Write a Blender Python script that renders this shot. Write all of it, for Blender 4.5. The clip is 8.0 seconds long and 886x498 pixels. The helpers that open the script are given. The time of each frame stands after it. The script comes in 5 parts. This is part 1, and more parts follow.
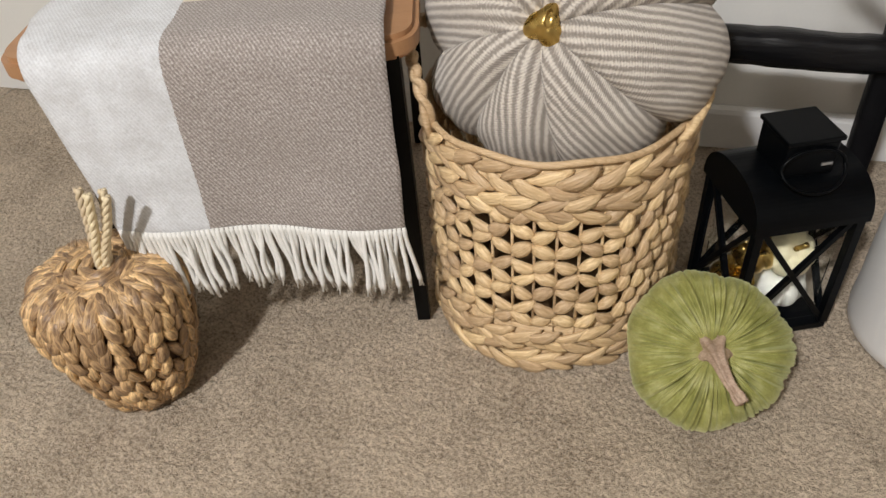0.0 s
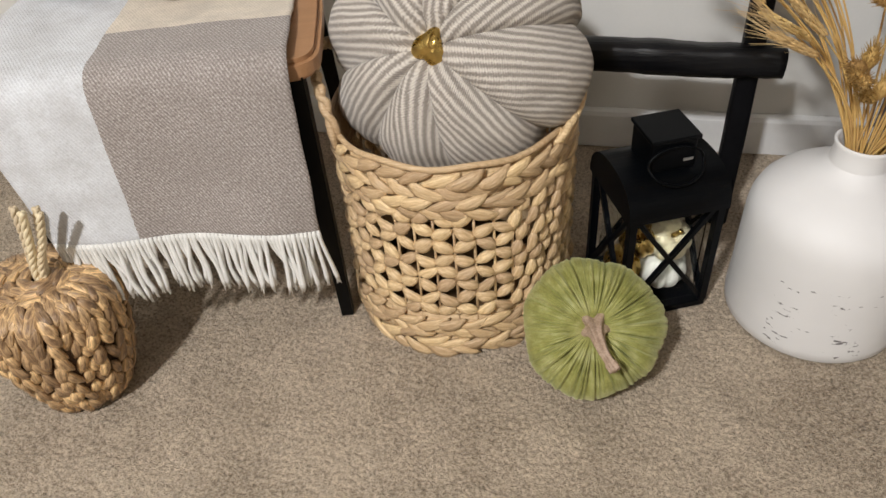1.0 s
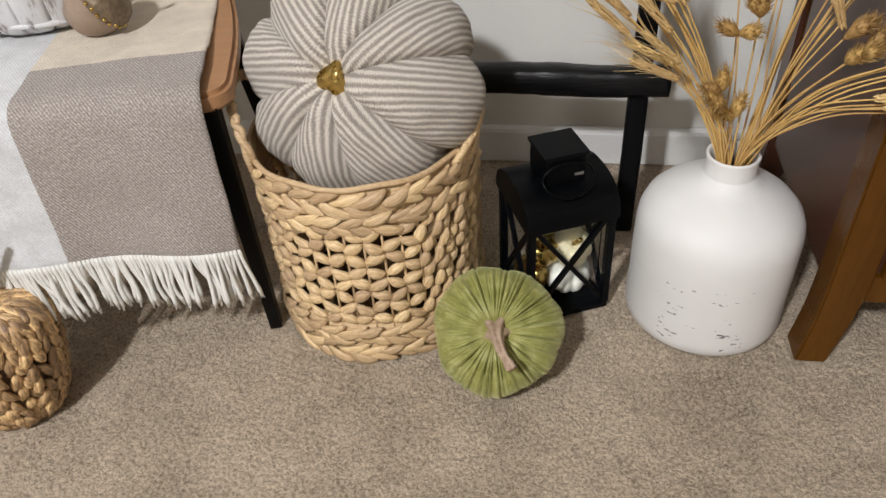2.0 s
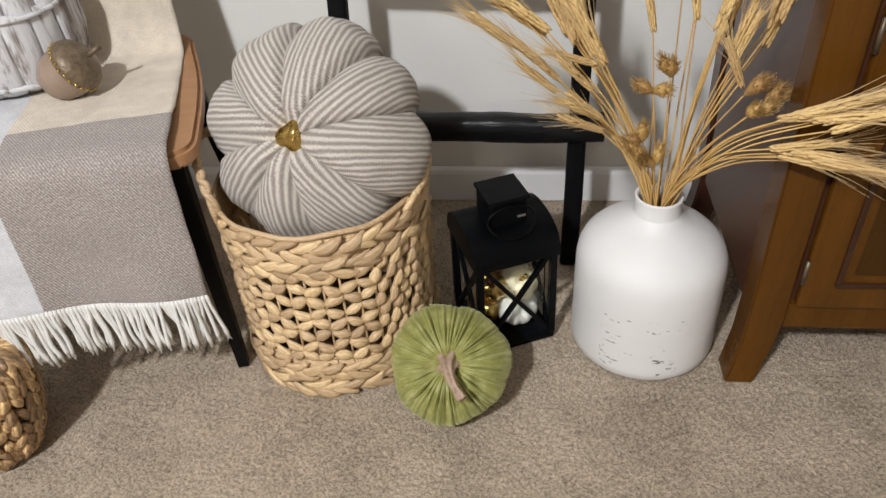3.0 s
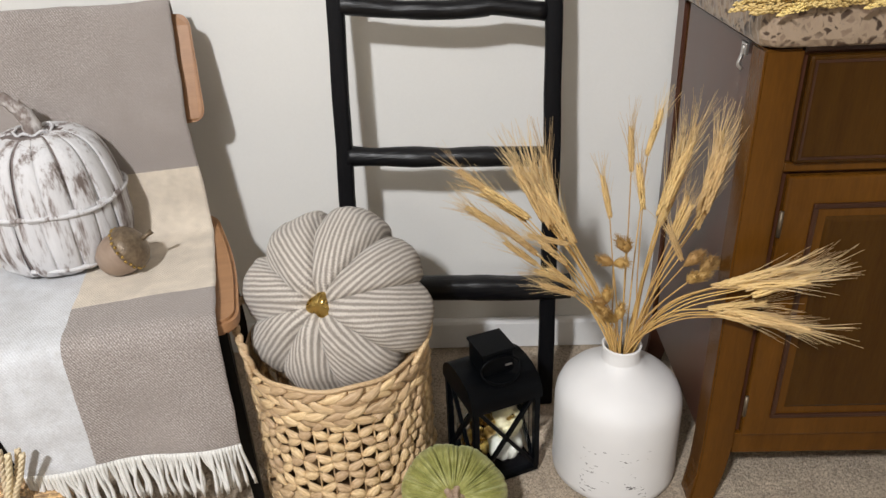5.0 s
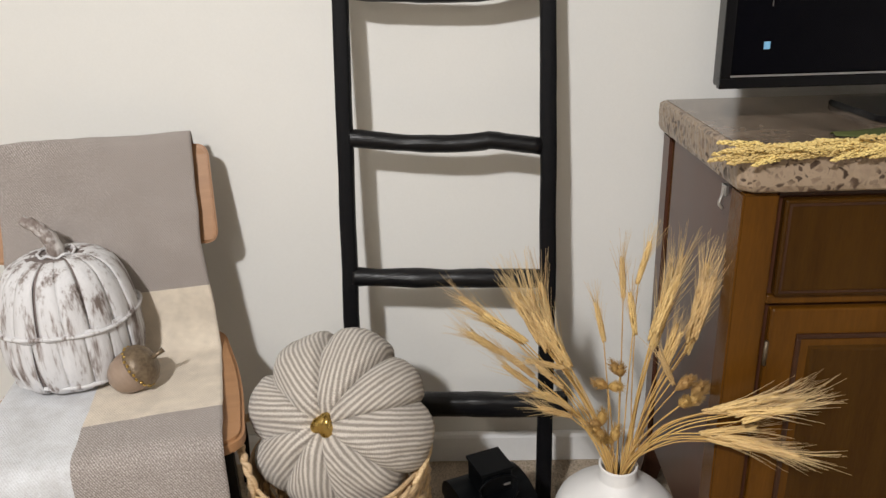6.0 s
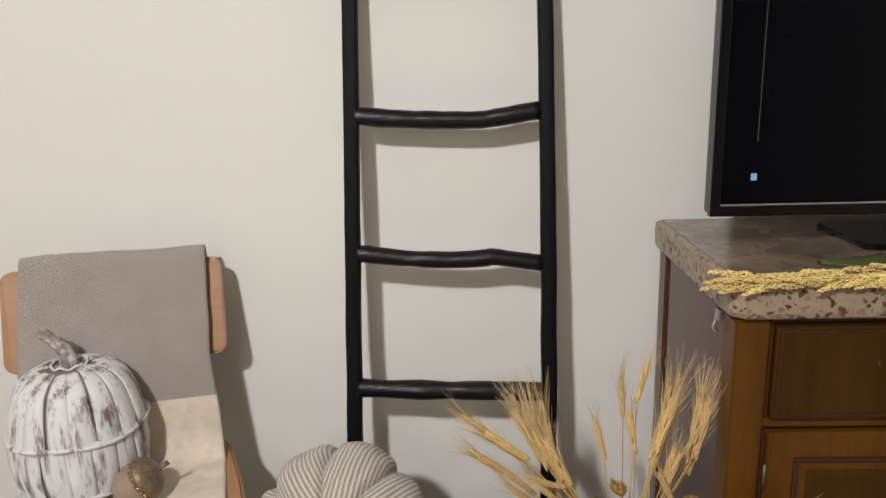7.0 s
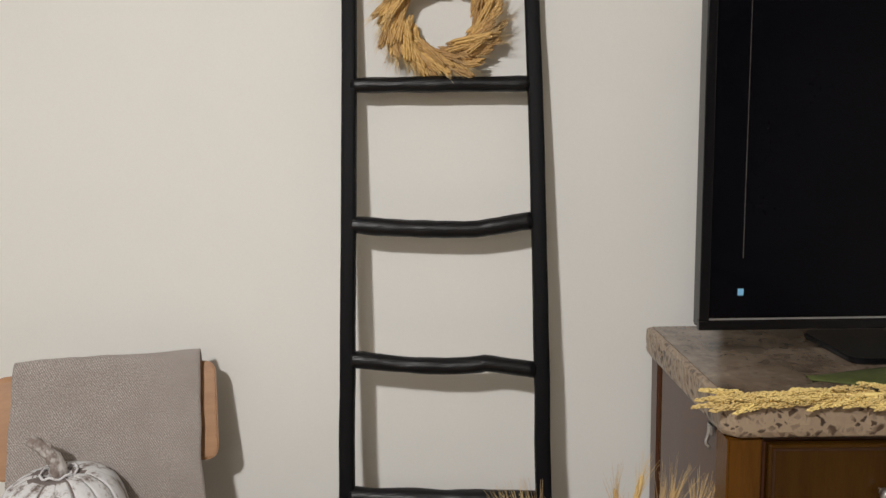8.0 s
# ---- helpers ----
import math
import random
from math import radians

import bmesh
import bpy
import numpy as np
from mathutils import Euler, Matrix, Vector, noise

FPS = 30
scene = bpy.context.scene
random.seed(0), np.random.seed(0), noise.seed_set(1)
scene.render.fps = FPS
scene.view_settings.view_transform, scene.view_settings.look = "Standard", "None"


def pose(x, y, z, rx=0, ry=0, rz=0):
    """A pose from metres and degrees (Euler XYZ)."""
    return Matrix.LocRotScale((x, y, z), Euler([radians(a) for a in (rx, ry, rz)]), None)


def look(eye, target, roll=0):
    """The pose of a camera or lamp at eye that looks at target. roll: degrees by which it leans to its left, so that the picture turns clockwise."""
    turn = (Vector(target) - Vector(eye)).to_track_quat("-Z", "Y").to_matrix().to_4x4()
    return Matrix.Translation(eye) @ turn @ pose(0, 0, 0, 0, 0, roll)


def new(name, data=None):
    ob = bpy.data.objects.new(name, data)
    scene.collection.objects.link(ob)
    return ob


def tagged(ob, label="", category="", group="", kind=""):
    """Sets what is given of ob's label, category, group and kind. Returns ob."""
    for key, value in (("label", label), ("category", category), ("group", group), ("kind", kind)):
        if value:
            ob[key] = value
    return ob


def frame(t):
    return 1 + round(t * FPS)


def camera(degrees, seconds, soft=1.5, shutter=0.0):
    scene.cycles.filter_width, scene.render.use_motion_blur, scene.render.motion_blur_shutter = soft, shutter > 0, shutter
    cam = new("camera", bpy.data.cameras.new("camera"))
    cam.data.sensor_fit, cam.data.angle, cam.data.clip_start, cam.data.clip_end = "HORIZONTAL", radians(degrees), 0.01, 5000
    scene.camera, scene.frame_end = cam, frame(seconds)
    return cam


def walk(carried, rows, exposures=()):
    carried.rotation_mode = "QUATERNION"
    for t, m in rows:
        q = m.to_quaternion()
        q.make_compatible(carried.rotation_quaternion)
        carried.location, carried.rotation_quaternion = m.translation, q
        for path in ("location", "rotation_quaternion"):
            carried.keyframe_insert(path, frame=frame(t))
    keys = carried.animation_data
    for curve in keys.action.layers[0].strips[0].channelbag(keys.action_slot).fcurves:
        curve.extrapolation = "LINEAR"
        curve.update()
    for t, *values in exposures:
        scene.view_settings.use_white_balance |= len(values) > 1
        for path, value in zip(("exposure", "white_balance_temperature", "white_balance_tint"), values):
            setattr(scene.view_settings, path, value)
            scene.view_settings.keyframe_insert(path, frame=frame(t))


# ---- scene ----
cam = camera(61.9, 8.0)
METRES, EYE, TILT, LEAN, TURN = 0.8265, 0.793, -41.0, 3.8, 15.0
ROWS = [
    (0.0, 0.0, 0.0, 0.0, 0.0, 0.0, -0.0),
    (0.5, 0.0429, -0.0545, -0.0039, -1.4, 0.12, 1.34),
    (1.0, 0.0841, -0.1259, -0.0153, -2.89, 0.38, 2.5),
    (1.5, 0.1313, -0.1841, -0.0235, -4.23, 0.68, 3.5),
    (2.0, 0.1752, -0.2307, -0.0218, -5.36, 1.21, 4.35),
    (3.5, 0.1934, -0.4147, -0.0042, -8.45, 4.69, 6.79),
    (4.0, 0.1289, -0.4862, -0.0089, -9.77, 6.84, 7.53),
    (5.5, 0.0406, -0.6427, 0.0412, -11.57, 16.67, 7.94),
    (6.0, 0.0279, -0.6875, 0.0605, -11.69, 20.27, 7.66),
    (6.5, 0.0175, -0.7319, 0.0799, -11.62, 23.72, 7.33),
    (7.0, 0.0205, -0.7676, 0.1009, -11.53, 27.01, 7.03),
    (7.5, 0.0125, -0.8013, 0.1254, -11.91, 30.06, 7.01),
    (8.0, 0.0068, -0.8319, 0.1505, -12.23, 32.93, 7.07),
]
walk(cam, [(t, pose(0, 0, EYE, TILT, LEAN, TURN) @ pose(METRES * x, METRES * y, METRES * z, 90 + pitch, roll, yaw)) for t, x, y, z, yaw, pitch, roll in ROWS],
     [(0.0, -0.07, 6500, 10), (2.0, 0.0, 6350, 10), (3.5, 0.07, 6220, 10), (4.2, 0.08, 6180, 10), (5.5, 0.0, 6450, 10), (6.5, -0.14, 6550, 10), (7.5, -0.33, 6600, 10), (8.0, -0.38, 6600, 10)])

# ---- light ----
world = bpy.data.worlds.new("room_world")
scene.world = world
world.use_nodes = True
world.node_tree.nodes["Background"].inputs[0].default_value = (0.9, 0.95, 1.0, 1)
world.node_tree.nodes["Background"].inputs[1].default_value = 0.02


def lamp(name, at, target, size, watts, colour):
    data = bpy.data.lights.new(name, "AREA")
    data.shape, data.size, data.energy, data.color = "DISK", size, watts, colour
    ob = new(name, data)
    ob.matrix_world = look(at, target)
    return ob


lamp("ceiling_lamp", (-0.58, -1.35, 2.42), (0.10, -0.25, 0.0), 0.16, 82.0, (0.985, 0.972, 0.968))
# Unseen wide fill added behind the camera to soften shadows, not a known lamp.
lamp("fill_light", (-0.5, -3.8, 2.42), (0.1, 0.6, 0.4), 0.9, 28.0, (1.0, 0.92, 0.80))


# ---- materials ----
def nodes(name):
    m = bpy.data.materials.new(name)
    m.use_nodes = True
    t = m.node_tree
    return m, t, t.nodes["Principled BSDF"]


def add(t, kind, **settings):
    n = t.nodes.new(kind)
    for k, v in settings.items():
        if k in n.inputs:
            n.inputs[k].default_value = v
    return n


def ramp(t, source, stops):
    r = t.nodes.new("ShaderNodeValToRGB")
    e = r.color_ramp.elements
    while len(e) < len(stops):
        e.new(0.5)
    for el, (p, c) in zip(e, stops):
        el.position, el.color = p, (*c, 1) if len(c) == 3 else c
    t.links.new(source, r.inputs[0])
    return r.outputs[0]


def mapped(t, scale=(1, 1, 1), coord="Object", rot=(0, 0, 0)):
    c = t.nodes.new("ShaderNodeTexCoord")
    m = add(t, "ShaderNodeMapping")
    m.inputs["Scale"].default_value = scale
    m.inputs["Rotation"].default_value = rot
    t.links.new(c.outputs[coord], m.inputs["Vector"])
    return m.outputs[0]


def noise_of(t, vec, scale, detail=4.0, rough=0.6):
    n = add(t, "ShaderNodeTexNoise", Scale=scale, Detail=detail, Roughness=rough)
    t.links.new(vec, n.inputs["Vector"])
    return n.outputs["Fac"]


def mix(t, fac, a, b, mode="MIX"):
    m = t.nodes.new("ShaderNodeMix")
    m.data_type, m.blend_type = "RGBA", mode
    for sock, v in ((m.inputs[0], fac), (m.inputs[6], a), (m.inputs[7], b)):
        if isinstance(v, (int, float)):
            sock.default_value = v
        elif isinstance(v, tuple):
            sock.default_value = (*v, 1)
        else:
            t.links.new(v, sock)
    return m.outputs[2]


def maths(t, op, a, b=0.0, clamp=False):
    m = t.nodes.new("ShaderNodeMath")
    m.operation, m.use_clamp = op, clamp
    for sock, v in ((m.inputs[0], a), (m.inputs[1], b)):
        if isinstance(v, (int, float)):
            sock.default_value = v
        else:
            t.links.new(v, sock)
    return m.outputs[0]


def bumped(t, p, height, strength, distance=0.002):
    b = add(t, "ShaderNodeBump", Strength=strength, Distance=distance)
    t.links.new(height, b.inputs["Height"])
    t.links.new(b.outputs[0], p.inputs["Normal"])


def surface(name, dark, light, scale=8.0, rough=0.6, bump=0.2, fine=150.0, stretch=(1, 1, 1), metal=0.0, spec=0.5, vary=0.0, rough2=None, lo=0.3, hi=0.7, distance=0.001):
    """Two-tone surface: broad variation of colour, fine relief, and a shift from object to object."""
    m, t, p = nodes(name)
    v = mapped(t, stretch)
    n = noise_of(t, v, scale)
    f = noise_of(t, v, fine, 2.0)
    col = ramp(t, n, [(lo, dark), (hi, light)])
    col = mix(t, 0.35, col, ramp(t, f, [(0.25, dark), (0.75, light)]))
    if vary:
        info = t.nodes.new("ShaderNodeObjectInfo")
        h = add(t, "ShaderNodeHueSaturation")
        t.links.new(maths(t, "ADD", maths(t, "MULTIPLY", info.outputs["Random"], 2 * vary), 1 - vary), h.inputs["Value"])
        t.links.new(maths(t, "ADD", maths(t, "MULTIPLY", info.outputs["Random"], 0.012), 0.496), h.inputs["Hue"])
        t.links.new(col, h.inputs["Color"])
        col = h.outputs[0]
    t.links.new(col, p.inputs["Base Color"])
    p.inputs["Metallic"].default_value = metal
    p.inputs["Specular IOR Level"].default_value = spec
    if rough2 is None:
        p.inputs["Roughness"].default_value = rough
    else:
        t.links.new(maths(t, "ADD", maths(t, "MULTIPLY", n, rough2 - rough), rough), p.inputs["Roughness"])
    if bump:
        bumped(t, p, f, bump, distance)
    return m


M_WALL = surface("wall_paint", (0.735, 0.73, 0.70), (0.785, 0.78, 0.75), 1.5, 0.75, 0.12, 220.0, spec=0.3)
M_TRIM = surface("trim_paint", (0.72, 0.72, 0.71), (0.80, 0.80, 0.79), 6.0, 0.4, 0.05)
M_CEIL = surface("ceiling_paint", (0.76, 0.75, 0.73), (0.82, 0.81, 0.79), 5.0, 0.9, 0.3, 90.0)
M_BLACK = surface("black_stain", (0.002, 0.002, 0.003), (0.005, 0.005, 0.006), 9.0, 0.42, 0.5, 60.0, (14, 14, 1.2), rough2=0.62, distance=0.002, spec=0.16)
M_RUNG = surface("black_branch", (0.002, 0.002, 0.003), (0.007, 0.007, 0.008), 9.0, 0.28, 0.4, 22.0, (1.2, 12, 12), rough2=0.5, distance=0.0025, spec=0.30)
M_LEG = surface("black_lacquer", (0.003, 0.003, 0.003), (0.005, 0.005, 0.005), 9.0, 0.42, 0.1, spec=0.14)
M_METAL = surface("black_metal", (0.001, 0.0014, 0.0018), (0.0025, 0.003, 0.004), 12.0, 0.26, 0.06, 300.0, rough2=0.42, spec=0.10)
M_WOOD = surface("beech_ply", (0.31, 0.155, 0.07), (0.43, 0.235, 0.115), 3.0, 0.38, 0.1, 60.0, (2.0, 14, 14), rough2=0.5)
M_PLY = surface("ply_edge", (0.33, 0.17, 0.08), (0.46, 0.26, 0.13), 5.0, 0.5, 0.2, 60.0, (1, 1, 40))
# One walnut in two tones: light on posts, shade on fronts, put into colour.
M_DOOR = surface("walnut_shaded", (0.030, 0.0115, 0.0016), (0.066, 0.0285, 0.0042), 2.2, 0.16, 0.1, 40.0, (9, 9, 0.9), rough2=0.3, spec=0.22)
M_CAB = surface("walnut_lit", (0.064, 0.0235, 0.0026), (0.125, 0.050, 0.0062), 2.2, 0.16, 0.1, 40.0, (9, 9, 0.9), rough2=0.3, spec=0.25)
M_CABD = surface("walnut_side", (0.060, 0.022, 0.012), (0.085, 0.034, 0.020), 2.0, 0.26, 0.08, 40.0, (9, 9, 0.9), rough2=0.36, spec=0.6)
M_GROOVE = surface("dark_glaze", (0.025, 0.008, 0.003), (0.05, 0.017, 0.006), 9.0, 0.4, 0.1)
M_STRAW = surface("water_hyacinth", (0.46, 0.28, 0.130), (0.86, 0.65, 0.40), 15.0, 0.36, 1.0, 26.0, (1.6, 24, 24), vary=0.22, distance=0.002)
M_STRAWD = surface("basket_inside", (0.10, 0.055, 0.022), (0.20, 0.115, 0.05), 30.0, 0.8, 0.5)
M_BARK = surface("banana_leaf", (0.15, 0.078, 0.042), (0.80, 0.53, 0.275), 13.0, 0.34, 1.0, 26.0, (1.6, 18, 18), vary=0.45, lo=0.36, hi=0.62, distance=0.002)
M_PLAITSHADE = surface("plait_shade", (0.05, 0.025, 0.012), (0.12, 0.062, 0.028), 30.0, 0.8, 0.5)
M_ROPE = surface("jute_rope", (0.58, 0.45, 0.28), (0.76, 0.65, 0.46), 60.0, 0.8, 0.8, 300.0, vary=0.1)
M_GOLD = surface("gold", (0.46, 0.31, 0.085), (0.66, 0.47, 0.17), 30.0, 0.18, 0.1, metal=1.0, rough2=0.38)
M_CREAM = surface("cream_ornament", (0.58, 0.51, 0.31), (0.74, 0.68, 0.48), 20.0, 0.5, 0.1)
M_WHITEBALL = surface("white_ornament", (0.60, 0.59, 0.52), (0.74, 0.73, 0.66), 20.0, 0.6, 0.1)
M_WHEAT = surface("dried_wheat", (0.57, 0.365, 0.14), (0.77, 0.56, 0.27), 40.0, 0.6, 0.4, 400.0, vary=0.14)
M_WREATH = surface("wreath_wheat", (0.38, 0.205, 0.062), (0.70, 0.455, 0.185), 60.0, 0.6, 0.4, 400.0, vary=0.28)
M_POD = surface("seed_pod", (0.34, 0.19, 0.055), (0.60, 0.39, 0.15), 60.0, 0.65, 0.5, 400.0, vary=0.15)
M_STEMS = surface("wheat_straw", (0.52, 0.31, 0.10), (0.72, 0.48, 0.19), 40.0, 0.5, 0.2, 300.0, (4, 4, 0.6), vary=0.16)
M_AWN = surface("wheat_awn", (0.66, 0.46, 0.22), (0.82, 0.63, 0.36), 40.0, 0.6, 0.0, vary=0.1)
M_GARL = surface("yellow_millet", (0.64, 0.44, 0.14), (0.84, 0.66, 0.29), 90.0, 0.6, 0.4, 400.0, vary=0.16)
M_STEMG = surface("dried_stem", (0.26, 0.17, 0.115), (0.56, 0.42, 0.32), 50.0, 0.7, 0.6, 200.0, (3, 3, 0.7))
M_ACORN = surface("brushed_bronze", (0.21, 0.145, 0.105), (0.36, 0.27, 0.205), 12.0, 0.42, 0.2, 120.0, (1, 1, 4), metal=0.1)
M_ACORNC = surface("glitter_cap", (0.09, 0.062, 0.040), (0.25, 0.185, 0.115), 120.0, 0.4, 0.8, 300.0, metal=0.3)
M_MAT = surface("green_cloth", (0.055, 0.070, 0.016), (0.095, 0.110, 0.028), 60.0, 0.8, 0.4, 400.0)
M_TV = surface("black_gloss", (0.004, 0.004, 0.005), (0.006, 0.006, 0.007), 5.0, 0.16, 0.0, spec=0.3)
M_SCREEN = surface("screen_glass", (0.002, 0.002, 0.003), (0.003, 0.003, 0.005), 3.0, 0.08, 0.0, spec=0.12)
M_REFLECTLINE = surface("reflected_line", (0.30, 0.30, 0.32), (0.42, 0.42, 0.44), 30.0, 0.16, 0.0, metal=1.0)
M_SILVER = surface("silver_trim", (0.45, 0.45, 0.46), (0.6, 0.6, 0.6), 30.0, 0.3, 0.0, metal=0.8)
M_STICKER = surface("blue_sticker", (0.16, 0.42, 0.66), (0.24, 0.52, 0.76), 200.0, 0.4, 0.0)
M_HINGE = surface("dull_brass", (0.10, 0.075, 0.05), (0.20, 0.16, 0.11), 30.0, 0.45, 0.1, metal=0.7)
M_STEEL = surface("steel", (0.45, 0.44, 0.43), (0.62, 0.61, 0.60), 30.0, 0.3, 0.1, metal=0.9)
M_FRINGE = surface("white_yarn", (0.74, 0.73, 0.70), (0.86, 0.85, 0.82), 60.0, 0.85, 0.8, 500.0, (1, 1, 1))


def carpet_material():
    m, t, p = nodes("carpet_pile")
    v = mapped(t)
    big = noise_of(t, v, 5.5, 7.0, 0.72)
    tuft = noise_of(t, v, 215.0, 3.0, 0.75)
    fine = noise_of(t, v, 620.0, 2.0)
    col = ramp(t, big, [(0.36, (0.27, 0.20, 0.132)), (0.58, (0.67, 0.54, 0.40))])
    col = mix(t, 0.55, col, ramp(t, tuft, [(0.34, (0.09, 0.06, 0.036)), (0.45, (0.44, 0.345, 0.245)), (0.60, (0.82, 0.70, 0.54))]))
    t.links.new(col, p.inputs["Base Color"])
    p.inputs["Roughness"].default_value = 0.95
    p.inputs["Specular IOR Level"].default_value = 0.1
    p.inputs["Sheen Weight"].default_value = 0.15
    bumped(t, p, maths(t, "ADD", tuft, maths(t, "MULTIPLY", fine, 0.5)), 1.0, 0.007)
    return m


def throw_material():
    """Woven throw: colour blocks by the cloth's own coordinates (u across, v along, in metres), with a fine twill."""
    m, t, p = nodes("throw_weave")
    c = t.nodes.new("ShaderNodeUVMap")
    s = t.nodes.new("ShaderNodeSeparateXYZ")
    t.links.new(c.outputs[0], s.inputs[0])
    u, v = s.outputs[0], s.outputs[1]
    n1 = add(t, "ShaderNodeTexNoise", Scale=350.0, Detail=2.0)
    t.links.new(c.outputs[0], n1.inputs["Vector"])
    n2 = add(t, "ShaderNodeTexNoise", Scale=16.0, Detail=8.0, Roughness=0.75)
    t.links.new(c.outputs[0], n2.inputs["Vector"])
    diag = maths(t, "SINE", maths(t, "ADD", maths(t, "MULTIPLY", maths(t, "SUBTRACT", u, maths(t, "MULTIPLY", v, 0.62)), 2 * math.pi / 0.0046), maths(t, "MULTIPLY", n1.outputs["Fac"], 1.5)))
    n3 = add(t, "ShaderNodeTexNoise", Scale=230.0, Detail=4.0, Roughness=0.7)
    t.links.new(c.outputs[0], n3.inputs["Vector"])
    twill = maths(t, "ADD", maths(t, "ADD", maths(t, "MULTIPLY", diag, 0.16), maths(t, "MULTIPLY", maths(t, "SUBTRACT", n3.outputs["Fac"], 0.5), 0.8)), maths(t, "MULTIPLY", n1.outputs["Fac"], 1.05), True)
    taupe = ramp(t, twill, [(0.2, (0.195, 0.166, 0.152)), (0.55, (0.335, 0.296, 0.274)), (0.9, (0.58, 0.54, 0.51))])
    white = ramp(t, twill, [(0.1, (0.55, 0.56, 0.58)), (0.6, (0.675, 0.69, 0.715)), (1.0, (0.75, 0.765, 0.785))])
    cream = ramp(t, twill, [(0.1, (0.60, 0.52, 0.42)), (0.6, (0.74, 0.655, 0.54)), (1.0, (0.80, 0.72, 0.61))])
    wob = maths(t, "MULTIPLY", maths(t, "SUBTRACT", n1.outputs["Fac"], 0.5), 0.004)
    left = maths(t, "LESS_THAN", maths(t, "ADD", u, wob), 0.247)
    vv = maths(t, "ADD", v, wob)
    band = maths(t, "MULTIPLY", maths(t, "GREATER_THAN", vv, V_CREAM_A), maths(t, "LESS_THAN", vv, V_CREAM_B))
    front = maths(t, "GREATER_THAN", vv, V_CREAM_A)
    col = mix(t, band, taupe, cream)
    col = mix(t, maths(t, "MULTIPLY", left, front), col, white)
    col = mix(t, ramp(t, n2.outputs["Fac"], [(0.38, (0, 0, 0)), (0.62, (0.30, 0.30, 0.30))]), col, (0.22, 0.19, 0.168))
    t.links.new(col, p.inputs["Base Color"])
    p.inputs["Roughness"].default_value = 0.9
    p.inputs["Specular IOR Level"].default_value = 0.15
    p.inputs["Sheen Weight"].default_value = 0.25
    bumped(t, p, twill, 0.5, 0.0015)
    return m


def ticking_material():
    """Striped knit with fine dark flecks and a few glittering threads; u runs across the stripes in metres."""
    m, t, p = nodes("striped_knit")
    c = t.nodes.new("ShaderNodeUVMap")
    s = t.nodes.new("ShaderNodeSeparateXYZ")
    t.links.new(c.outputs[0], s.inputs[0])
    n = add(t, "ShaderNodeTexNoise", Scale=420.0, Detail=2.0)
    t.links.new(c.outputs[0], n.inputs["Vector"])
    n2 = add(t, "ShaderNodeTexNoise", Scale=25.0, Detail=3.0)
    t.links.new(c.outputs[0], n2.inputs["Vector"])
    wob = maths(t, "MULTIPLY", maths(t, "SUBTRACT", n2.outputs["Fac"], 0.5), 0.004)
    wave = maths(t, "SINE", maths(t, "MULTIPLY", maths(t, "ADD", s.outputs[0], wob), 2 * math.pi / 0.0092))
    knit = maths(t, "SINE", maths(t, "ADD", maths(t, "MULTIPLY", s.outputs[1], 2 * math.pi / 0.0030), maths(t, "MULTIPLY", s.outputs[0], 900.0)))
    w = maths(t, "ADD", maths(t, "MULTIPLY", wave, 0.85), maths(t, "MULTIPLY", maths(t, "SUBTRACT", n.outputs["Fac"], 0.5), 2.5))
    w = maths(t, "ADD", w, maths(t, "MULTIPLY", knit, 0.28))
    w = maths(t, "ADD", maths(t, "MULTIPLY", w, 0.5), 0.5, True)
    col = ramp(t, w, [(0.15, (0.275, 0.243, 0.212)), (0.45, (0.385, 0.348, 0.307)), (0.66, (0.515, 0.470, 0.418)), (0.92, (0.63, 0.582, 0.520))])
    t.links.new(col, p.inputs["Base Color"])
    p.inputs["Roughness"].default_value = 0.9
    p.inputs["Specular IOR Level"].default_value = 0.15
    p.inputs["Sheen Weight"].default_value = 0.2
    bumped(t, p, maths(t, "ADD", w, maths(t, "MULTIPLY", knit, 0.3)), 0.6, 0.0012)
    return m


def velvet_material():
    m, t, p = nodes("green_velvet")
    v = mapped(t)
    n = noise_of(t, v, 34.0, 4.0, 0.65)
    f = noise_of(t, v, 300.0, 2.0)
    col = ramp(t, n, [(0.34, (0.19, 0.185, 0.040)), (0.52, (0.335, 0.323, 0.102)), (0.70, (0.56, 0.535, 0.265))])
    t.links.new(mix(t, 0.3, col, ramp(t, f, [(0.3, (0.15, 0.165, 0.03)), (0.7, (0.34, 0.35, 0.10))])), p.inputs["Base Color"])
    p.inputs["Roughness"].default_value = 0.55
    p.inputs["Sheen Weight"].default_value = 0.4
    p.inputs["Sheen Roughness"].default_value = 0.45
    p.inputs["Sheen Tint"].default_value = (0.75, 0.80, 0.45, 1)
    bumped(t, p, f, 0.25, 0.001)
    return m


def whitewash_material():
    m, t, p = nodes("whitewashed_wood")
    n = noise_of(t, mapped(t, (40, 40, 9)), 1.0, 3.0, 0.55)
    g = noise_of(t, mapped(t, (210, 210, 16)), 1.0, 4.0, 0.7)
    mask = maths(t, "ADD", maths(t, "MULTIPLY", n, 0.72), maths(t, "MULTIPLY", g, 0.36))
    col = ramp(t, mask, [(0.40, (0.16, 0.125, 0.11)), (0.455, (0.36, 0.325, 0.315)), (0.52, (0.63, 0.625, 0.635)), (0.8, (0.74, 0.735, 0.745))])
    t.links.new(col, p.inputs["Base Color"])
    p.inputs["Roughness"].default_value = 0.7
    bumped(t, p, mask, 0.7, 0.003)
    return m


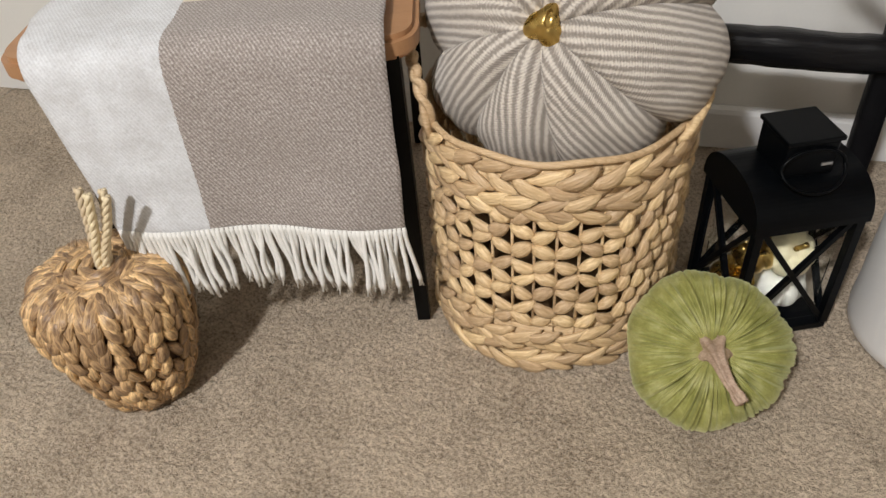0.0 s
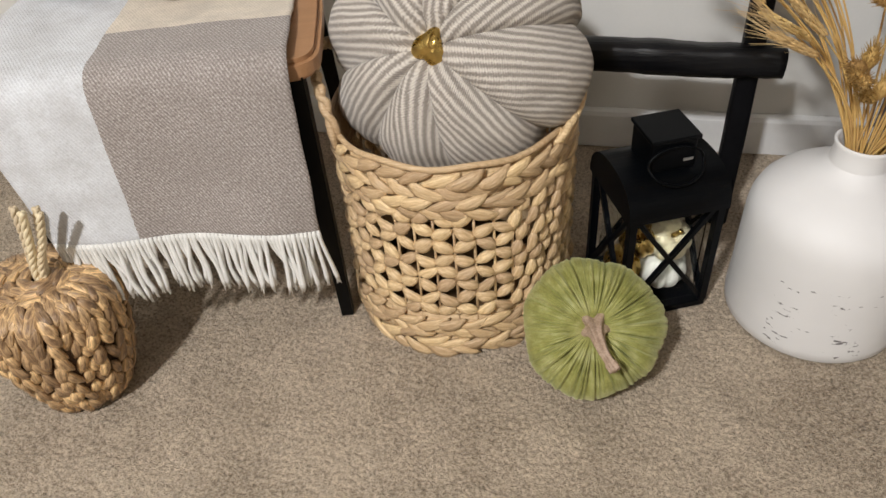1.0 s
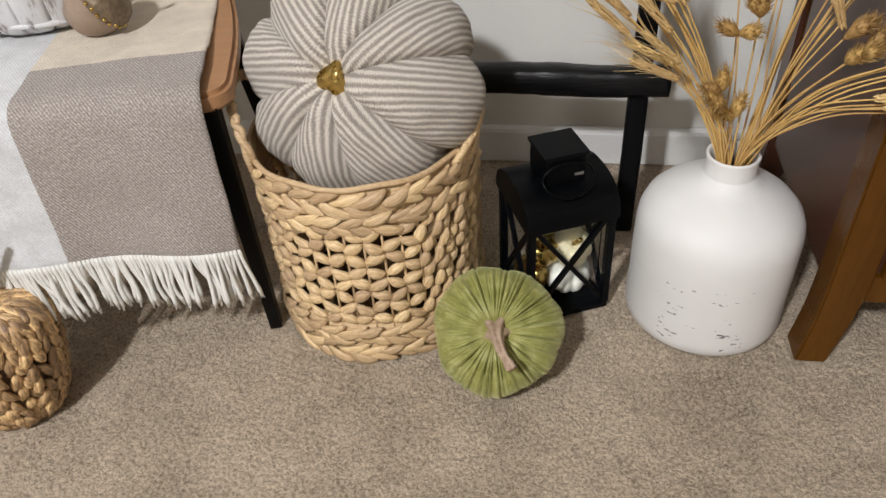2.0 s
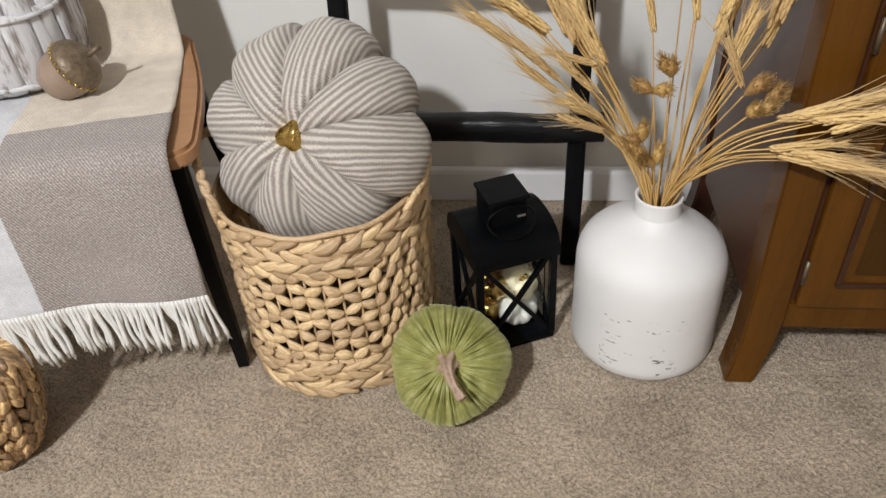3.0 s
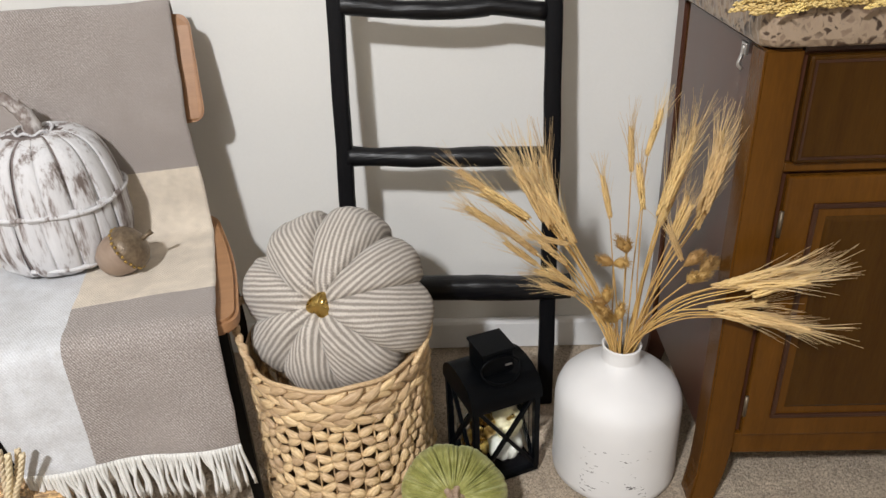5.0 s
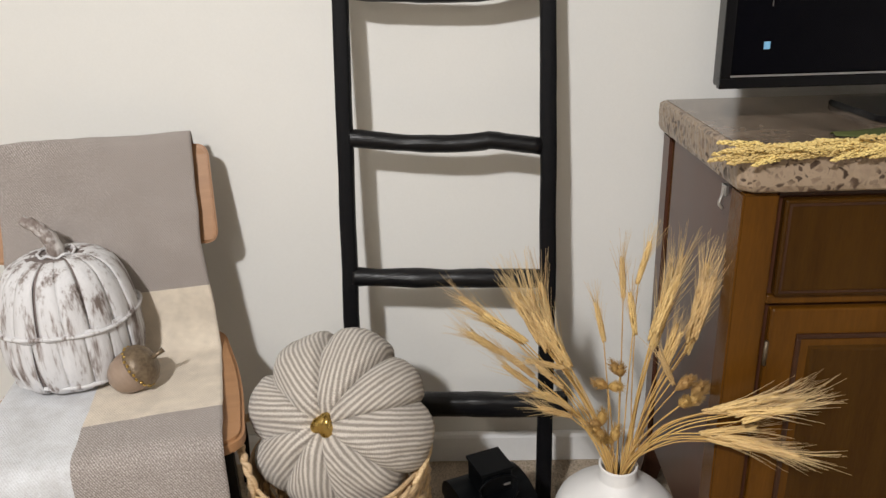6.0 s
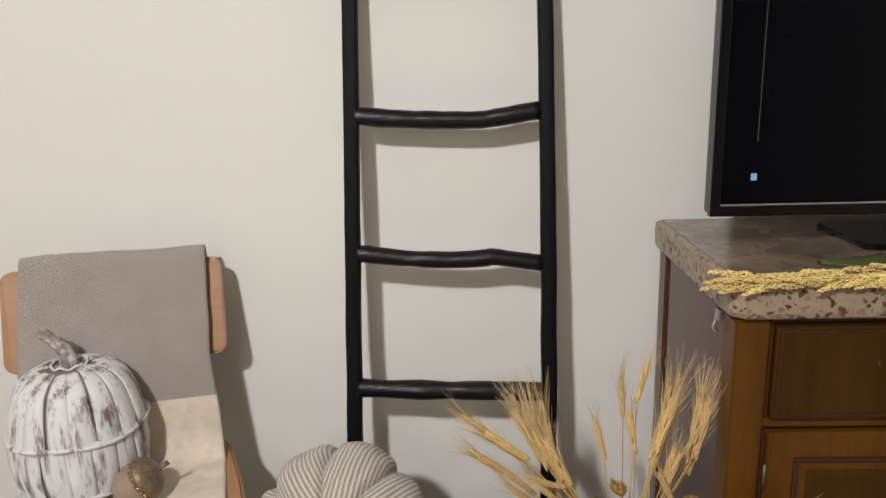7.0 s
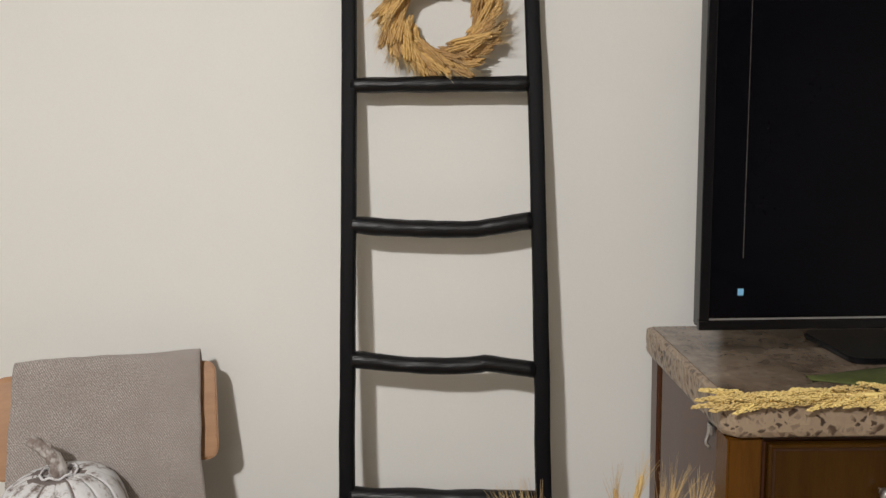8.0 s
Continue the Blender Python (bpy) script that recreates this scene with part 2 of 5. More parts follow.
def vase_material():
    """Matt white glaze with a patch of small dark chips low on the side that faces the room."""
    m, t, p = nodes("white_ceramic")
    v = mapped(t)
    n = noise_of(t, v, 6.0, 3.0)
    chips = maths(t, "ADD", maths(t, "MULTIPLY", noise_of(t, mapped(t, (62, 62, 230)), 1.0, 3.0), 0.75), maths(t, "MULTIPLY", noise_of(t, mapped(t, (16, 16, 30)), 1.0, 1.0), 0.30))
    s = t.nodes.new("ShaderNodeSeparateXYZ")
    t.links.new(mapped(t), s.inputs[0])
    zone = maths(t, "MULTIPLY", maths(t, "LESS_THAN", maths(t, "ABSOLUTE", maths(t, "SUBTRACT", s.outputs[2], 0.075)), 0.06), maths(t, "LESS_THAN", s.outputs[1], -0.06))
    chip = maths(t, "MULTIPLY", zone, maths(t, "MULTIPLY", maths(t, "GREATER_THAN", chips, 0.647), maths(t, "LESS_THAN", maths(t, "ABSOLUTE", maths(t, "ADD", s.outputs[0], 0.02)), 0.062)))
    col = mix(t, chip, ramp(t, n, [(0.3, (0.74, 0.735, 0.73)), (0.7, (0.80, 0.795, 0.79))]), (0.16, 0.15, 0.15))
    t.links.new(col, p.inputs["Base Color"])
    p.inputs["Roughness"].default_value = 0.55
    bumped(t, p, noise_of(t, v, 180.0, 3.0), 0.08, 0.001)
    return m


def granite_material(name, scales, ground, blend, rough):
    """Dark angular stones of many sizes in a tan ground; blend clouds them over."""
    m, t, p = nodes(name)
    v = mapped(t)
    nn = add(t, "ShaderNodeTexNoise", Scale=40.0, Detail=3.0)
    t.links.new(v, nn.inputs["Vector"])
    sc = add(t, "ShaderNodeVectorMath")
    sc.operation = "SCALE"
    sc.inputs["Scale"].default_value = 0.022
    t.links.new(nn.outputs["Color"], sc.inputs[0])
    warp = add(t, "ShaderNodeVectorMath")
    warp.operation = "ADD"
    t.links.new(v, warp.inputs[0])
    t.links.new(sc.outputs[0], warp.inputs[1])
    layers = []
    for scale in scales:
        cell, edge = add(t, "ShaderNodeTexVoronoi", Scale=scale), add(t, "ShaderNodeTexVoronoi", Scale=scale)
        edge.feature = "DISTANCE_TO_EDGE"
        t.links.new(warp.outputs[0], cell.inputs["Vector"])
        t.links.new(warp.outputs[0], edge.inputs["Vector"])
        sep = t.nodes.new("ShaderNodeSeparateColor")
        t.links.new(cell.outputs["Color"], sep.inputs[0])
        stone = ramp(t, sep.outputs[0], [(0.0, (0.028, 0.016, 0.011)), (0.46, (0.085, 0.048, 0.030)), (0.54, (0.19, 0.13, 0.09)), (1.0, (0.37, 0.28, 0.20))])
        rim = ramp(t, edge.outputs["Distance"], [(0.12, (1, 1, 1)), (0.21, (0, 0, 0))])
        layers.append(mix(t, rim, stone, ground))
    pick = ramp(t, noise_of(t, v, 22.0, 2.0), [(0.44, (0, 0, 0)), (0.56, (1, 1, 1))])
    col = mix(t, pick, layers[0], layers[1])
    col = mix(t, blend, col, ramp(t, noise_of(t, v, 7.0, 5.0), [(0.35, (0.07, 0.045, 0.03)), (0.65, (0.30, 0.23, 0.175))]))
    t.links.new(col, p.inputs["Base Color"])
    p.inputs["Roughness"].default_value = rough
    return m


def glass_material():
    m, t, p = nodes("clear_glass")
    p.inputs["Transmission Weight"].default_value = 1.0
    p.inputs["Roughness"].default_value = 0.02
    p.inputs["IOR"].default_value = 1.1
    p.inputs["Base Color"].default_value = (0.93, 0.95, 0.95, 1)
    return m


M_CARPET, M_TICK, M_VELVET, M_WASH, M_VASE, M_GRANITE, M_GLASS = carpet_material(), ticking_material(), velvet_material(), whitewash_material(), vase_material(), granite_material("granite_edge", (46.0, 90.0), (0.35, 0.265, 0.185), 0.18, 0.3), glass_material()
M_POLISHED = granite_material("granite_polished", (30.0, 64.0), (0.21, 0.16, 0.115), 0.62, 0.14)


# ---- builders ----
def part(name, bm, material, parent=None, label="", smooth=True, at=None):
    me = bpy.data.meshes.new(name)
    bm.to_mesh(me)
    bm.free()
    if smooth:
        me.polygons.foreach_set("use_smooth", [True] * len(me.polygons))
    me.materials.append(material)
    return piece(name, me, parent, at, label)


def piece(name, me, parent=None, at=None, label=""):
    ob = new(name, me)
    if parent:
        ob.parent = parent
    if at is not None:
        ob.matrix_basis = at
    if label:
        tagged(ob, label)
    return ob


def thing(name, label, category, at=None, group="", kind=""):
    ob = new(name)
    ob.empty_display_size = 0.05
    if at is not None:
        ob.matrix_basis = at
    return tagged(ob, label, category, group, kind)


def box(x0, x1, y0, y1, z0, z1, bevel=0.0, segments=2, bm=None):
    out = bm or bmesh.new()
    r = bmesh.ops.create_cube(out, size=1.0, matrix=Matrix.LocRotScale(((x0 + x1) / 2, (y0 + y1) / 2, (z0 + z1) / 2), None, (x1 - x0, y1 - y0, z1 - z0)))
    if bevel:
        edges = list({e for v in r["verts"] for e in v.link_edges})
        bmesh.ops.bevel(out, geom=edges, offset=bevel, segments=segments, affect="EDGES", profile=0.5)
    return out


def surf(fn, nu, nv, wrap_u=False, wrap_v=False, bm=None, uv=None):
    """A grid of points fn(u, v), u and v from 0 to 1; uv: a function for its texture coordinates."""
    out = bm or bmesh.new()
    cu, cv = (nu if wrap_u else nu + 1), (nv if wrap_v else nv + 1)
    vs = [[out.verts.new(fn(i / nu, j / nv)) for j in range(cv)] for i in range(cu)]
    lay = out.loops.layers.uv.verify() if uv else None
    for i in range(nu):
        for j in range(nv):
            a, b = (i + 1) % cu, (j + 1) % cv
            f = out.faces.new((vs[i][j], vs[a][j], vs[a][b], vs[i][b]))
            if uv:
                for loop, (p, q) in zip(f.loops, ((i, j), (i + 1, j), (i + 1, j + 1), (i, j + 1))):
                    loop[lay].uv = uv(p / nu, q / nv)
    return out


def lathe(profile, n=48, bm=None):
    k = len(profile) - 1
    def fn(u, v):
        r, z = profile[round(v * k)]
        a = 2 * math.pi * u
        return (r * math.cos(a), r * math.sin(a), z)
    return surf(fn, n, k, wrap_u=True, bm=bm)


def tube(points, radii, n=8, bm=None, caps=True, square=False):
    """A tapered tube along points; square: n of 4 with flat sides."""
    out = bm or bmesh.new()
    pts = [Vector(p) for p in points]
    if isinstance(radii, (int, float)):
        radii = [radii] * len(pts)
    d0 = (pts[1] - pts[0]).normalized()
    up = Vector((0, 0, 1)) if abs(d0.z) < 0.9 else Vector((1, 0, 0))
    side = d0.cross(up).normalized()
    rings = []
    for i, p in enumerate(pts):
        d = (pts[min(i + 1, len(pts) - 1)] - pts[max(i - 1, 0)]).normalized()
        side = (side - d * side.dot(d)).normalized()
        other = d.cross(side)
        rings.append([out.verts.new(p + radii[i] * (math.cos(a) * side + math.sin(a) * other)) for a in (2 * math.pi * (k + 0.5 * square) / n for k in range(n))])
    for r, s in zip(rings, rings[1:]):
        for k in range(n):
            out.faces.new((r[k], r[(k + 1) % n], s[(k + 1) % n], s[k]))
    if caps:
        out.faces.new(rings[0][::-1])
        out.faces.new(rings[-1])
    return out


def smooth_path(points, n):
    """Points along a Catmull-Rom curve through the given ones."""
    p = [Vector(q) for q in points]
    p = [2 * p[0] - p[1], *p, 2 * p[-1] - p[-2]]
    out, k = [], len(p) - 3
    for i in range(n + 1):
        s = min(i / n * k, k - 1e-6)
        j, f = int(s), s - int(s)
        a, b, c, d = p[j:j + 4]
        out.append(0.5 * (2 * b + (c - a) * f + (2 * a - 5 * b + 4 * c - d) * f * f + (3 * b - a - 3 * c + d) * f ** 3))
    return out


def blob(length, width, thick, bend=0.0, n=6, m=6, sharp=0.75, bm=None, at=None):
    """A leaf-like bulb along x: pointed ends, oval across, bent towards its back."""
    out = bm or bmesh.new()
    at = at or Matrix()
    rings = []
    for i in range(1, n):
        s = i / n
        w = math.sin(math.pi * s) ** sharp
        x = (s - 0.5) * length
        rings.append([out.verts.new(at @ Vector((x, width / 2 * w * math.cos(a), thick / 2 * w * math.sin(a) - bend * (2 * s - 1) ** 2))) for a in (2 * math.pi * k / m for k in range(m))])
    ends = [out.verts.new(at @ Vector((e * length / 2, 0, -bend))) for e in (-1, 1)]
    for r, s in zip(rings, rings[1:]):
        for k in range(m):
            out.faces.new((r[k], s[k], s[(k + 1) % m], r[(k + 1) % m]))
    for k in range(m):
        out.faces.new((ends[0], rings[0][k], rings[0][(k + 1) % m]))
        out.faces.new((ends[1], rings[-1][(k + 1) % m], rings[-1][k]))
    return out


def husk(length, width, thick, seed, n=7, m=8, bm=None, at=None):
    """A folded dry leaf along x: a teardrop with creases, bent and twisted a little."""
    rnd = random.Random(seed)
    out = bm or bmesh.new()
    at = at or Matrix()
    lean, twist, bow, ph = rnd.uniform(0.75, 1.2), rnd.uniform(-0.5, 0.5), rnd.uniform(-0.10, 0.10) * length, rnd.random() * 6.28
    drop = rnd.uniform(0.05, 0.12) * length
    rings = []
    for i in range(1, n):
        s = i / n
        w = math.sin(math.pi * s ** lean) ** 0.62
        ring = []
        for k in range(m):
            a = 2 * math.pi * k / m
            r = 1 + 0.16 * math.cos(3 * a + ph + s) + rnd.uniform(-0.06, 0.06)
            y, z = width / 2 * w * r * math.cos(a), thick / 2 * w * r * math.sin(a)
            q = twist * (s - 0.5)
            ring.append(out.verts.new(at @ Vector(((s - 0.5) * length, y * math.cos(q) - z * math.sin(q) + bow * (1 - (2 * s - 1) ** 2), y * math.sin(q) + z * math.cos(q) - drop * (2 * s - 1) ** 2))))
        rings.append(ring)
    ends = [out.verts.new(at @ Vector((e * length / 2, 0, -drop))) for e in (-1, 1)]
    for r, q in zip(rings, rings[1:]):
        for k in range(m):
            out.faces.new((r[k], q[k], q[(k + 1) % m], r[(k + 1) % m]))
    for k in range(m):
        out.faces.new((ends[0], rings[0][k], rings[0][(k + 1) % m]))
        out.faces.new((ends[1], rings[-1][(k + 1) % m], rings[-1][k]))
    return out


def mesh_of(bm, name, material):
    me = bpy.data.meshes.new(name)
    bm.to_mesh(me)
    bm.free()
    me.polygons.foreach_set("use_smooth", [True] * len(me.polygons))
    me.materials.append(material)
    return me


def facing(at, normal, along):
    """A pose at a point with z along normal and x along the given way."""
    z = Vector(normal).normalized()
    x = Vector(along)
    x = (x - z * x.dot(z)).normalized()
    y = z.cross(x)
    m = Matrix((x, y, z)).transposed().to_4x4()
    m.translation = at
    return m


# ---- the room ----
WALL_Y = 1.257


def room():
    def slab(name, label, cat, b, mat):
        return tagged(part(name, box(*b), mat, smooth=False), label, cat, kind="structure")
    slab("wall_north", "smooth off-white painted wall behind the ladder", "wall", (-2.6, 3.0, WALL_Y, WALL_Y + 0.12, -0.1, 2.5), M_WALL)
    # Unseen walls and ceiling added for bounce; south set far to darken reflections.
    slab("wall_south", "unseen off-white wall added to close the room", "wall", (-2.6, 3.0, -6.12, -6.0, -0.1, 2.5), M_WALL)
    slab("wall_west", "unseen off-white wall added to close the room", "wall", (-2.6, -2.48, -6.0, WALL_Y, -0.1, 2.5), M_WALL)
    slab("wall_east", "unseen off-white wall added to close the room", "wall", (2.88, 3.0, -6.0, WALL_Y, -0.1, 2.5), M_WALL)
    slab("ceiling", "unseen white ceiling added to close the room", "ceiling", (-2.6, 3.0, -6.12, WALL_Y + 0.12, 2.5, 2.6), M_CEIL)
    bm = bmesh.new()
    prof = [(0, 0), (-0.013, 0), (-0.013, 0.070), (-0.010, 0.078), (-0.004, 0.083), (0, 0.083)]
    surf(lambda u, v: (-2.48 + 5.36 * u, WALL_Y - 0.001 + prof[round(v * 5)][0], prof[round(v * 5)][1]), 1, 5, bm=bm)
    tagged(part("baseboard", bm, M_TRIM, smooth=False), "low white painted baseboard along the wall", "baseboard", kind="structure")
    # the carpet: a dense uneven pile near the things, one sheet to the walls
    def pile(x, y):
        q = Vector((x, y, 0))
        return 0.0042 * noise.noise(q * 165) + 0.0030 * noise.noise(q * 300) + 0.004 * noise.noise(q * 14)
    x0, x1, y0, y1, nx, ny = -1.45, 1.35, -0.35, 1.25, 880, 500
    def fn(u, v):
        x, y = x0 + (x1 - x0) * u, y0 + (y1 - y0) * v
        return (x, y, pile(x, y) - 0.003)
    bm = surf(fn, nx, ny)
    for a, b, c, d in ((-2.5, x0, -6.0, WALL_Y), (x1, 2.9, -6.0, WALL_Y), (x0, x1, -6.0, y0), (x0, x1, y1, WALL_Y)):
        vs = [bm.verts.new(p) for p in ((a, c, -0.002), (b, c, -0.002), (b, d, -0.002), (a, d, -0.002))]
        bm.faces.new(vs)
    tagged(part("floor", bm, M_CARPET), "beige cut-pile wall-to-wall carpet", "carpet", kind="structure")


room()


# ---- the chair and its throw ----
CHAIR = pose(-0.272, 0.716, 0, 0, 0, 15)


def board(outline, thick, n=10):
    """A flat board from a list of (x, y) corners with radii: top at z 0."""
    pts = []
    k = len(outline)
    for i, (x, y, r) in enumerate(outline):
        p, a, b = Vector((x, y)), Vector(outline[i - 1][:2]), Vector(outline[(i + 1) % k][:2])
        s, e = p + (a - p).normalized() * r, p + (b - p).normalized() * r
        for j in range(n + 1):
            f = j / n
            pts.append((1 - f) ** 2 * s + 2 * f * (1 - f) * p + f * f * e)
    bm = bmesh.new()
    top = bm.faces.new([bm.verts.new((q.x, q.y, 0)) for q in pts])
    if top.normal.z < 0:
        top.normal_flip()
    r = bmesh.ops.extrude_face_region(bm, geom=[top])
    bmesh.ops.translate(bm, vec=(0, 0, -thick), verts=[v for v in r["geom"] if isinstance(v, bmesh.types.BMVert)])
    bmesh.ops.recalc_face_normals(bm, faces=bm.faces)
    edges = [e for e in bm.edges if len(e.link_faces) == 2 and e.calc_face_angle(0) > 1.2]
    bmesh.ops.bevel(bm, geom=edges, offset=thick * 0.22, segments=2, affect="EDGES")
    return bm


def chair():
    c = thing("chair", "light bent-plywood chair with slim black legs, draped with a throw", "chair", CHAIR)
    seat = board([(-0.452, -0.012, 0.045), (0.027, -0.012, 0.045), (0.024, 0.20, 0.1), (-0.022, 0.45, 0.06), (-0.40, 0.45, 0.06), (-0.448, 0.20, 0.1)], 0.030)
    part("seat", seat, M_WOOD, c, "light beech plywood seat", False, pose(0, 0, 0.447, 1.5))
    back = board([(-0.447, 0, 0.03), (0.0, 0, 0.03), (0.0, 0.215, 0.03), (-0.447, 0.215, 0.03)], 0.014)
    for v in back.verts:
        v.co.z += 0.028 * ((v.co.x + 0.2235) / 0.2235) ** 2 - 0.028
    part("backrest", back, M_WOOD, c, "curved beech plywood backrest", False, pose(0, 0.408, 0.672, 72))
    for x in (-0.388, -0.003):
        part("leg", tube([(x, 0.004, 0), (x - 0.003, 0.006, 0.21), (x - 0.007, 0.012, 0.425)], [0.013, 0.016, 0.019], 4, square=True), M_LEG, c, "", False)
        part("leg", tube([(x - 0.02, 0.49, 0), (x - 0.005, 0.37, 0.21), (x, 0.25, 0.425)], [0.013, 0.016, 0.019], 4, square=True), M_LEG, c, "", False)
        part("back_post", tube([(-0.21 + (x + 0.21) * 0.6, 0.42, 0.42), (-0.21 + (x + 0.21) * 0.6, 0.432, 0.56), (-0.21 + (x + 0.21) * 0.6, 0.452, 0.72)], [0.012, 0.012, 0.010], 4, square=True), M_LEG, c, "", False)
    part("rail", box(-0.415, -0.003, 0.24, 0.262, 0.395, 0.418, 0.003), M_LEG, c, "", False)


chair()

THROW_LINE = [(0.512, 0.71), (0.502, 0.80), (0.497, 0.872), (0.484, 0.900), (0.464, 0.893), (0.448, 0.855), (0.418, 0.76), (0.392, 0.67), (0.384, 0.59), (0.372, 0.51), (0.342, 0.463), (0.28, 0.457), (0.15, 0.459), (0.04, 0.461), (-0.006, 0.459), (-0.029, 0.440), (-0.040, 0.39), (-0.052, 0.31), (-0.066, 0.228)]


def throw_blanket():
    line = smooth_path([(0, y, z) for y, z in THROW_LINE], 150)
    run = [0.0]
    for a, b in zip(line, line[1:]):
        run.append(run[-1] + (b - a).length)
    # the width of the cloth along the way: left and right edges
    keys = [(0.0, -0.402, -0.030), (0.22, -0.402, -0.030), (0.42, -0.415, -0.036), (0.52, -0.42, -0.028), (0.84, -0.428, -0.012), (0.90, -0.428, -0.010), (1.20, -0.353, -0.006)]
    def edges(s):
        s = s / run[-1] * 1.20
        for (a, l0, r0), (b, l1, r1) in zip(keys, keys[1:]):
            if s <= b:
                f = (s - a) / (b - a)
                return l0 + f * (l1 - l0), r0 + f * (r1 - r0)
        return keys[-1][1:]
    def fn(u, v):
        i = round(v * 150)
        p = line[i]
        l, r = edges(run[i])
        x = l + (r - l) * u
        d = (line[min(i + 1, 150)] - line[max(i - 1, 0)]).normalized()
        nrm = Vector((0, d.z, -d.y))
        hang = max(0.0, (run[i] - run[-1] + 0.24) / 0.24)
        q = Vector((x * 6, run[i] * 5, 0.3))
        off = 0.004 * noise.noise(q) + 0.0015 * noise.noise(q * 4)
        off += hang * 0.009 * math.sin(u * 9.5 + 0.6 + run[i] * 2) + 0.012 * hang * (u - 0.4)
        return Vector((x + 0.002 * noise.noise(Vector((0.2, run[i] * 18, u > 0.5))), p.y, p.z + max(0.0, hang) * (0.018 - 0.026 * u))) - nrm * (abs(off) if 0.45 < run[i] < 0.9 else off)
    bm = surf(fn, 56, 150, uv=lambda u, v: (0.5 - 0.010 * max(0.0, (run[round(v * 150)] - run[-1] + 0.24) / 0.24) + edges(run[round(v * 150)])[0] * (1 - u) + edges(run[round(v * 150)])[1] * u, run[round(v * 150)]))
    c = tagged(part("throw_blanket", bm, M_THROW), "fringed woven taupe, cream and white throw draped over the chair", "blanket")
    c.matrix_basis = CHAIR
    solid = c.modifiers.new("thickness", "SOLIDIFY")
    solid.thickness, solid.offset = 0.004, 0.0
    rnd = random.Random(4)
    n = 64
    for k in range(n):
        u = (k + 0.5) / n
        a = fn(u, 1.0)
        sway, out = rnd.gauss(0.003, 0.0065), rnd.gauss(-0.004, 0.005)
        ln = 0.086 + rnd.gauss(0, 0.005)
        pts = smooth_path([a + Vector((0, 0, 0.004)), a + Vector((sway * 0.2, out * 0.3, -0.25 * ln)), a + Vector((sway * 0.7 + rnd.gauss(0, 0.003), out * 0.8, -0.65 * ln)), a + Vector((sway, out, -ln))], 9)
        bm = tube(pts, [0.0030, 0.0036, 0.0028, 0.0030, 0.0031, 0.0031, 0.0031, 0.0033, 0.0037, 0.0026], 6)
        # the knot and the frayed end
        for e in range(3):
            tube([pts[-2], pts[-1] + Vector((rnd.gauss(0, 0.002), rnd.gauss(0, 0.002), -0.007))], [0.0016, 0.0008], 4, bm)
        part("tassel", bm, M_FRINGE, c, "white twisted yarn tassel" if k == 0 else "")


V_CREAM_A, V_CREAM_B = 0.535, 0.925
M_THROW = throw_material()
throw_blanket()


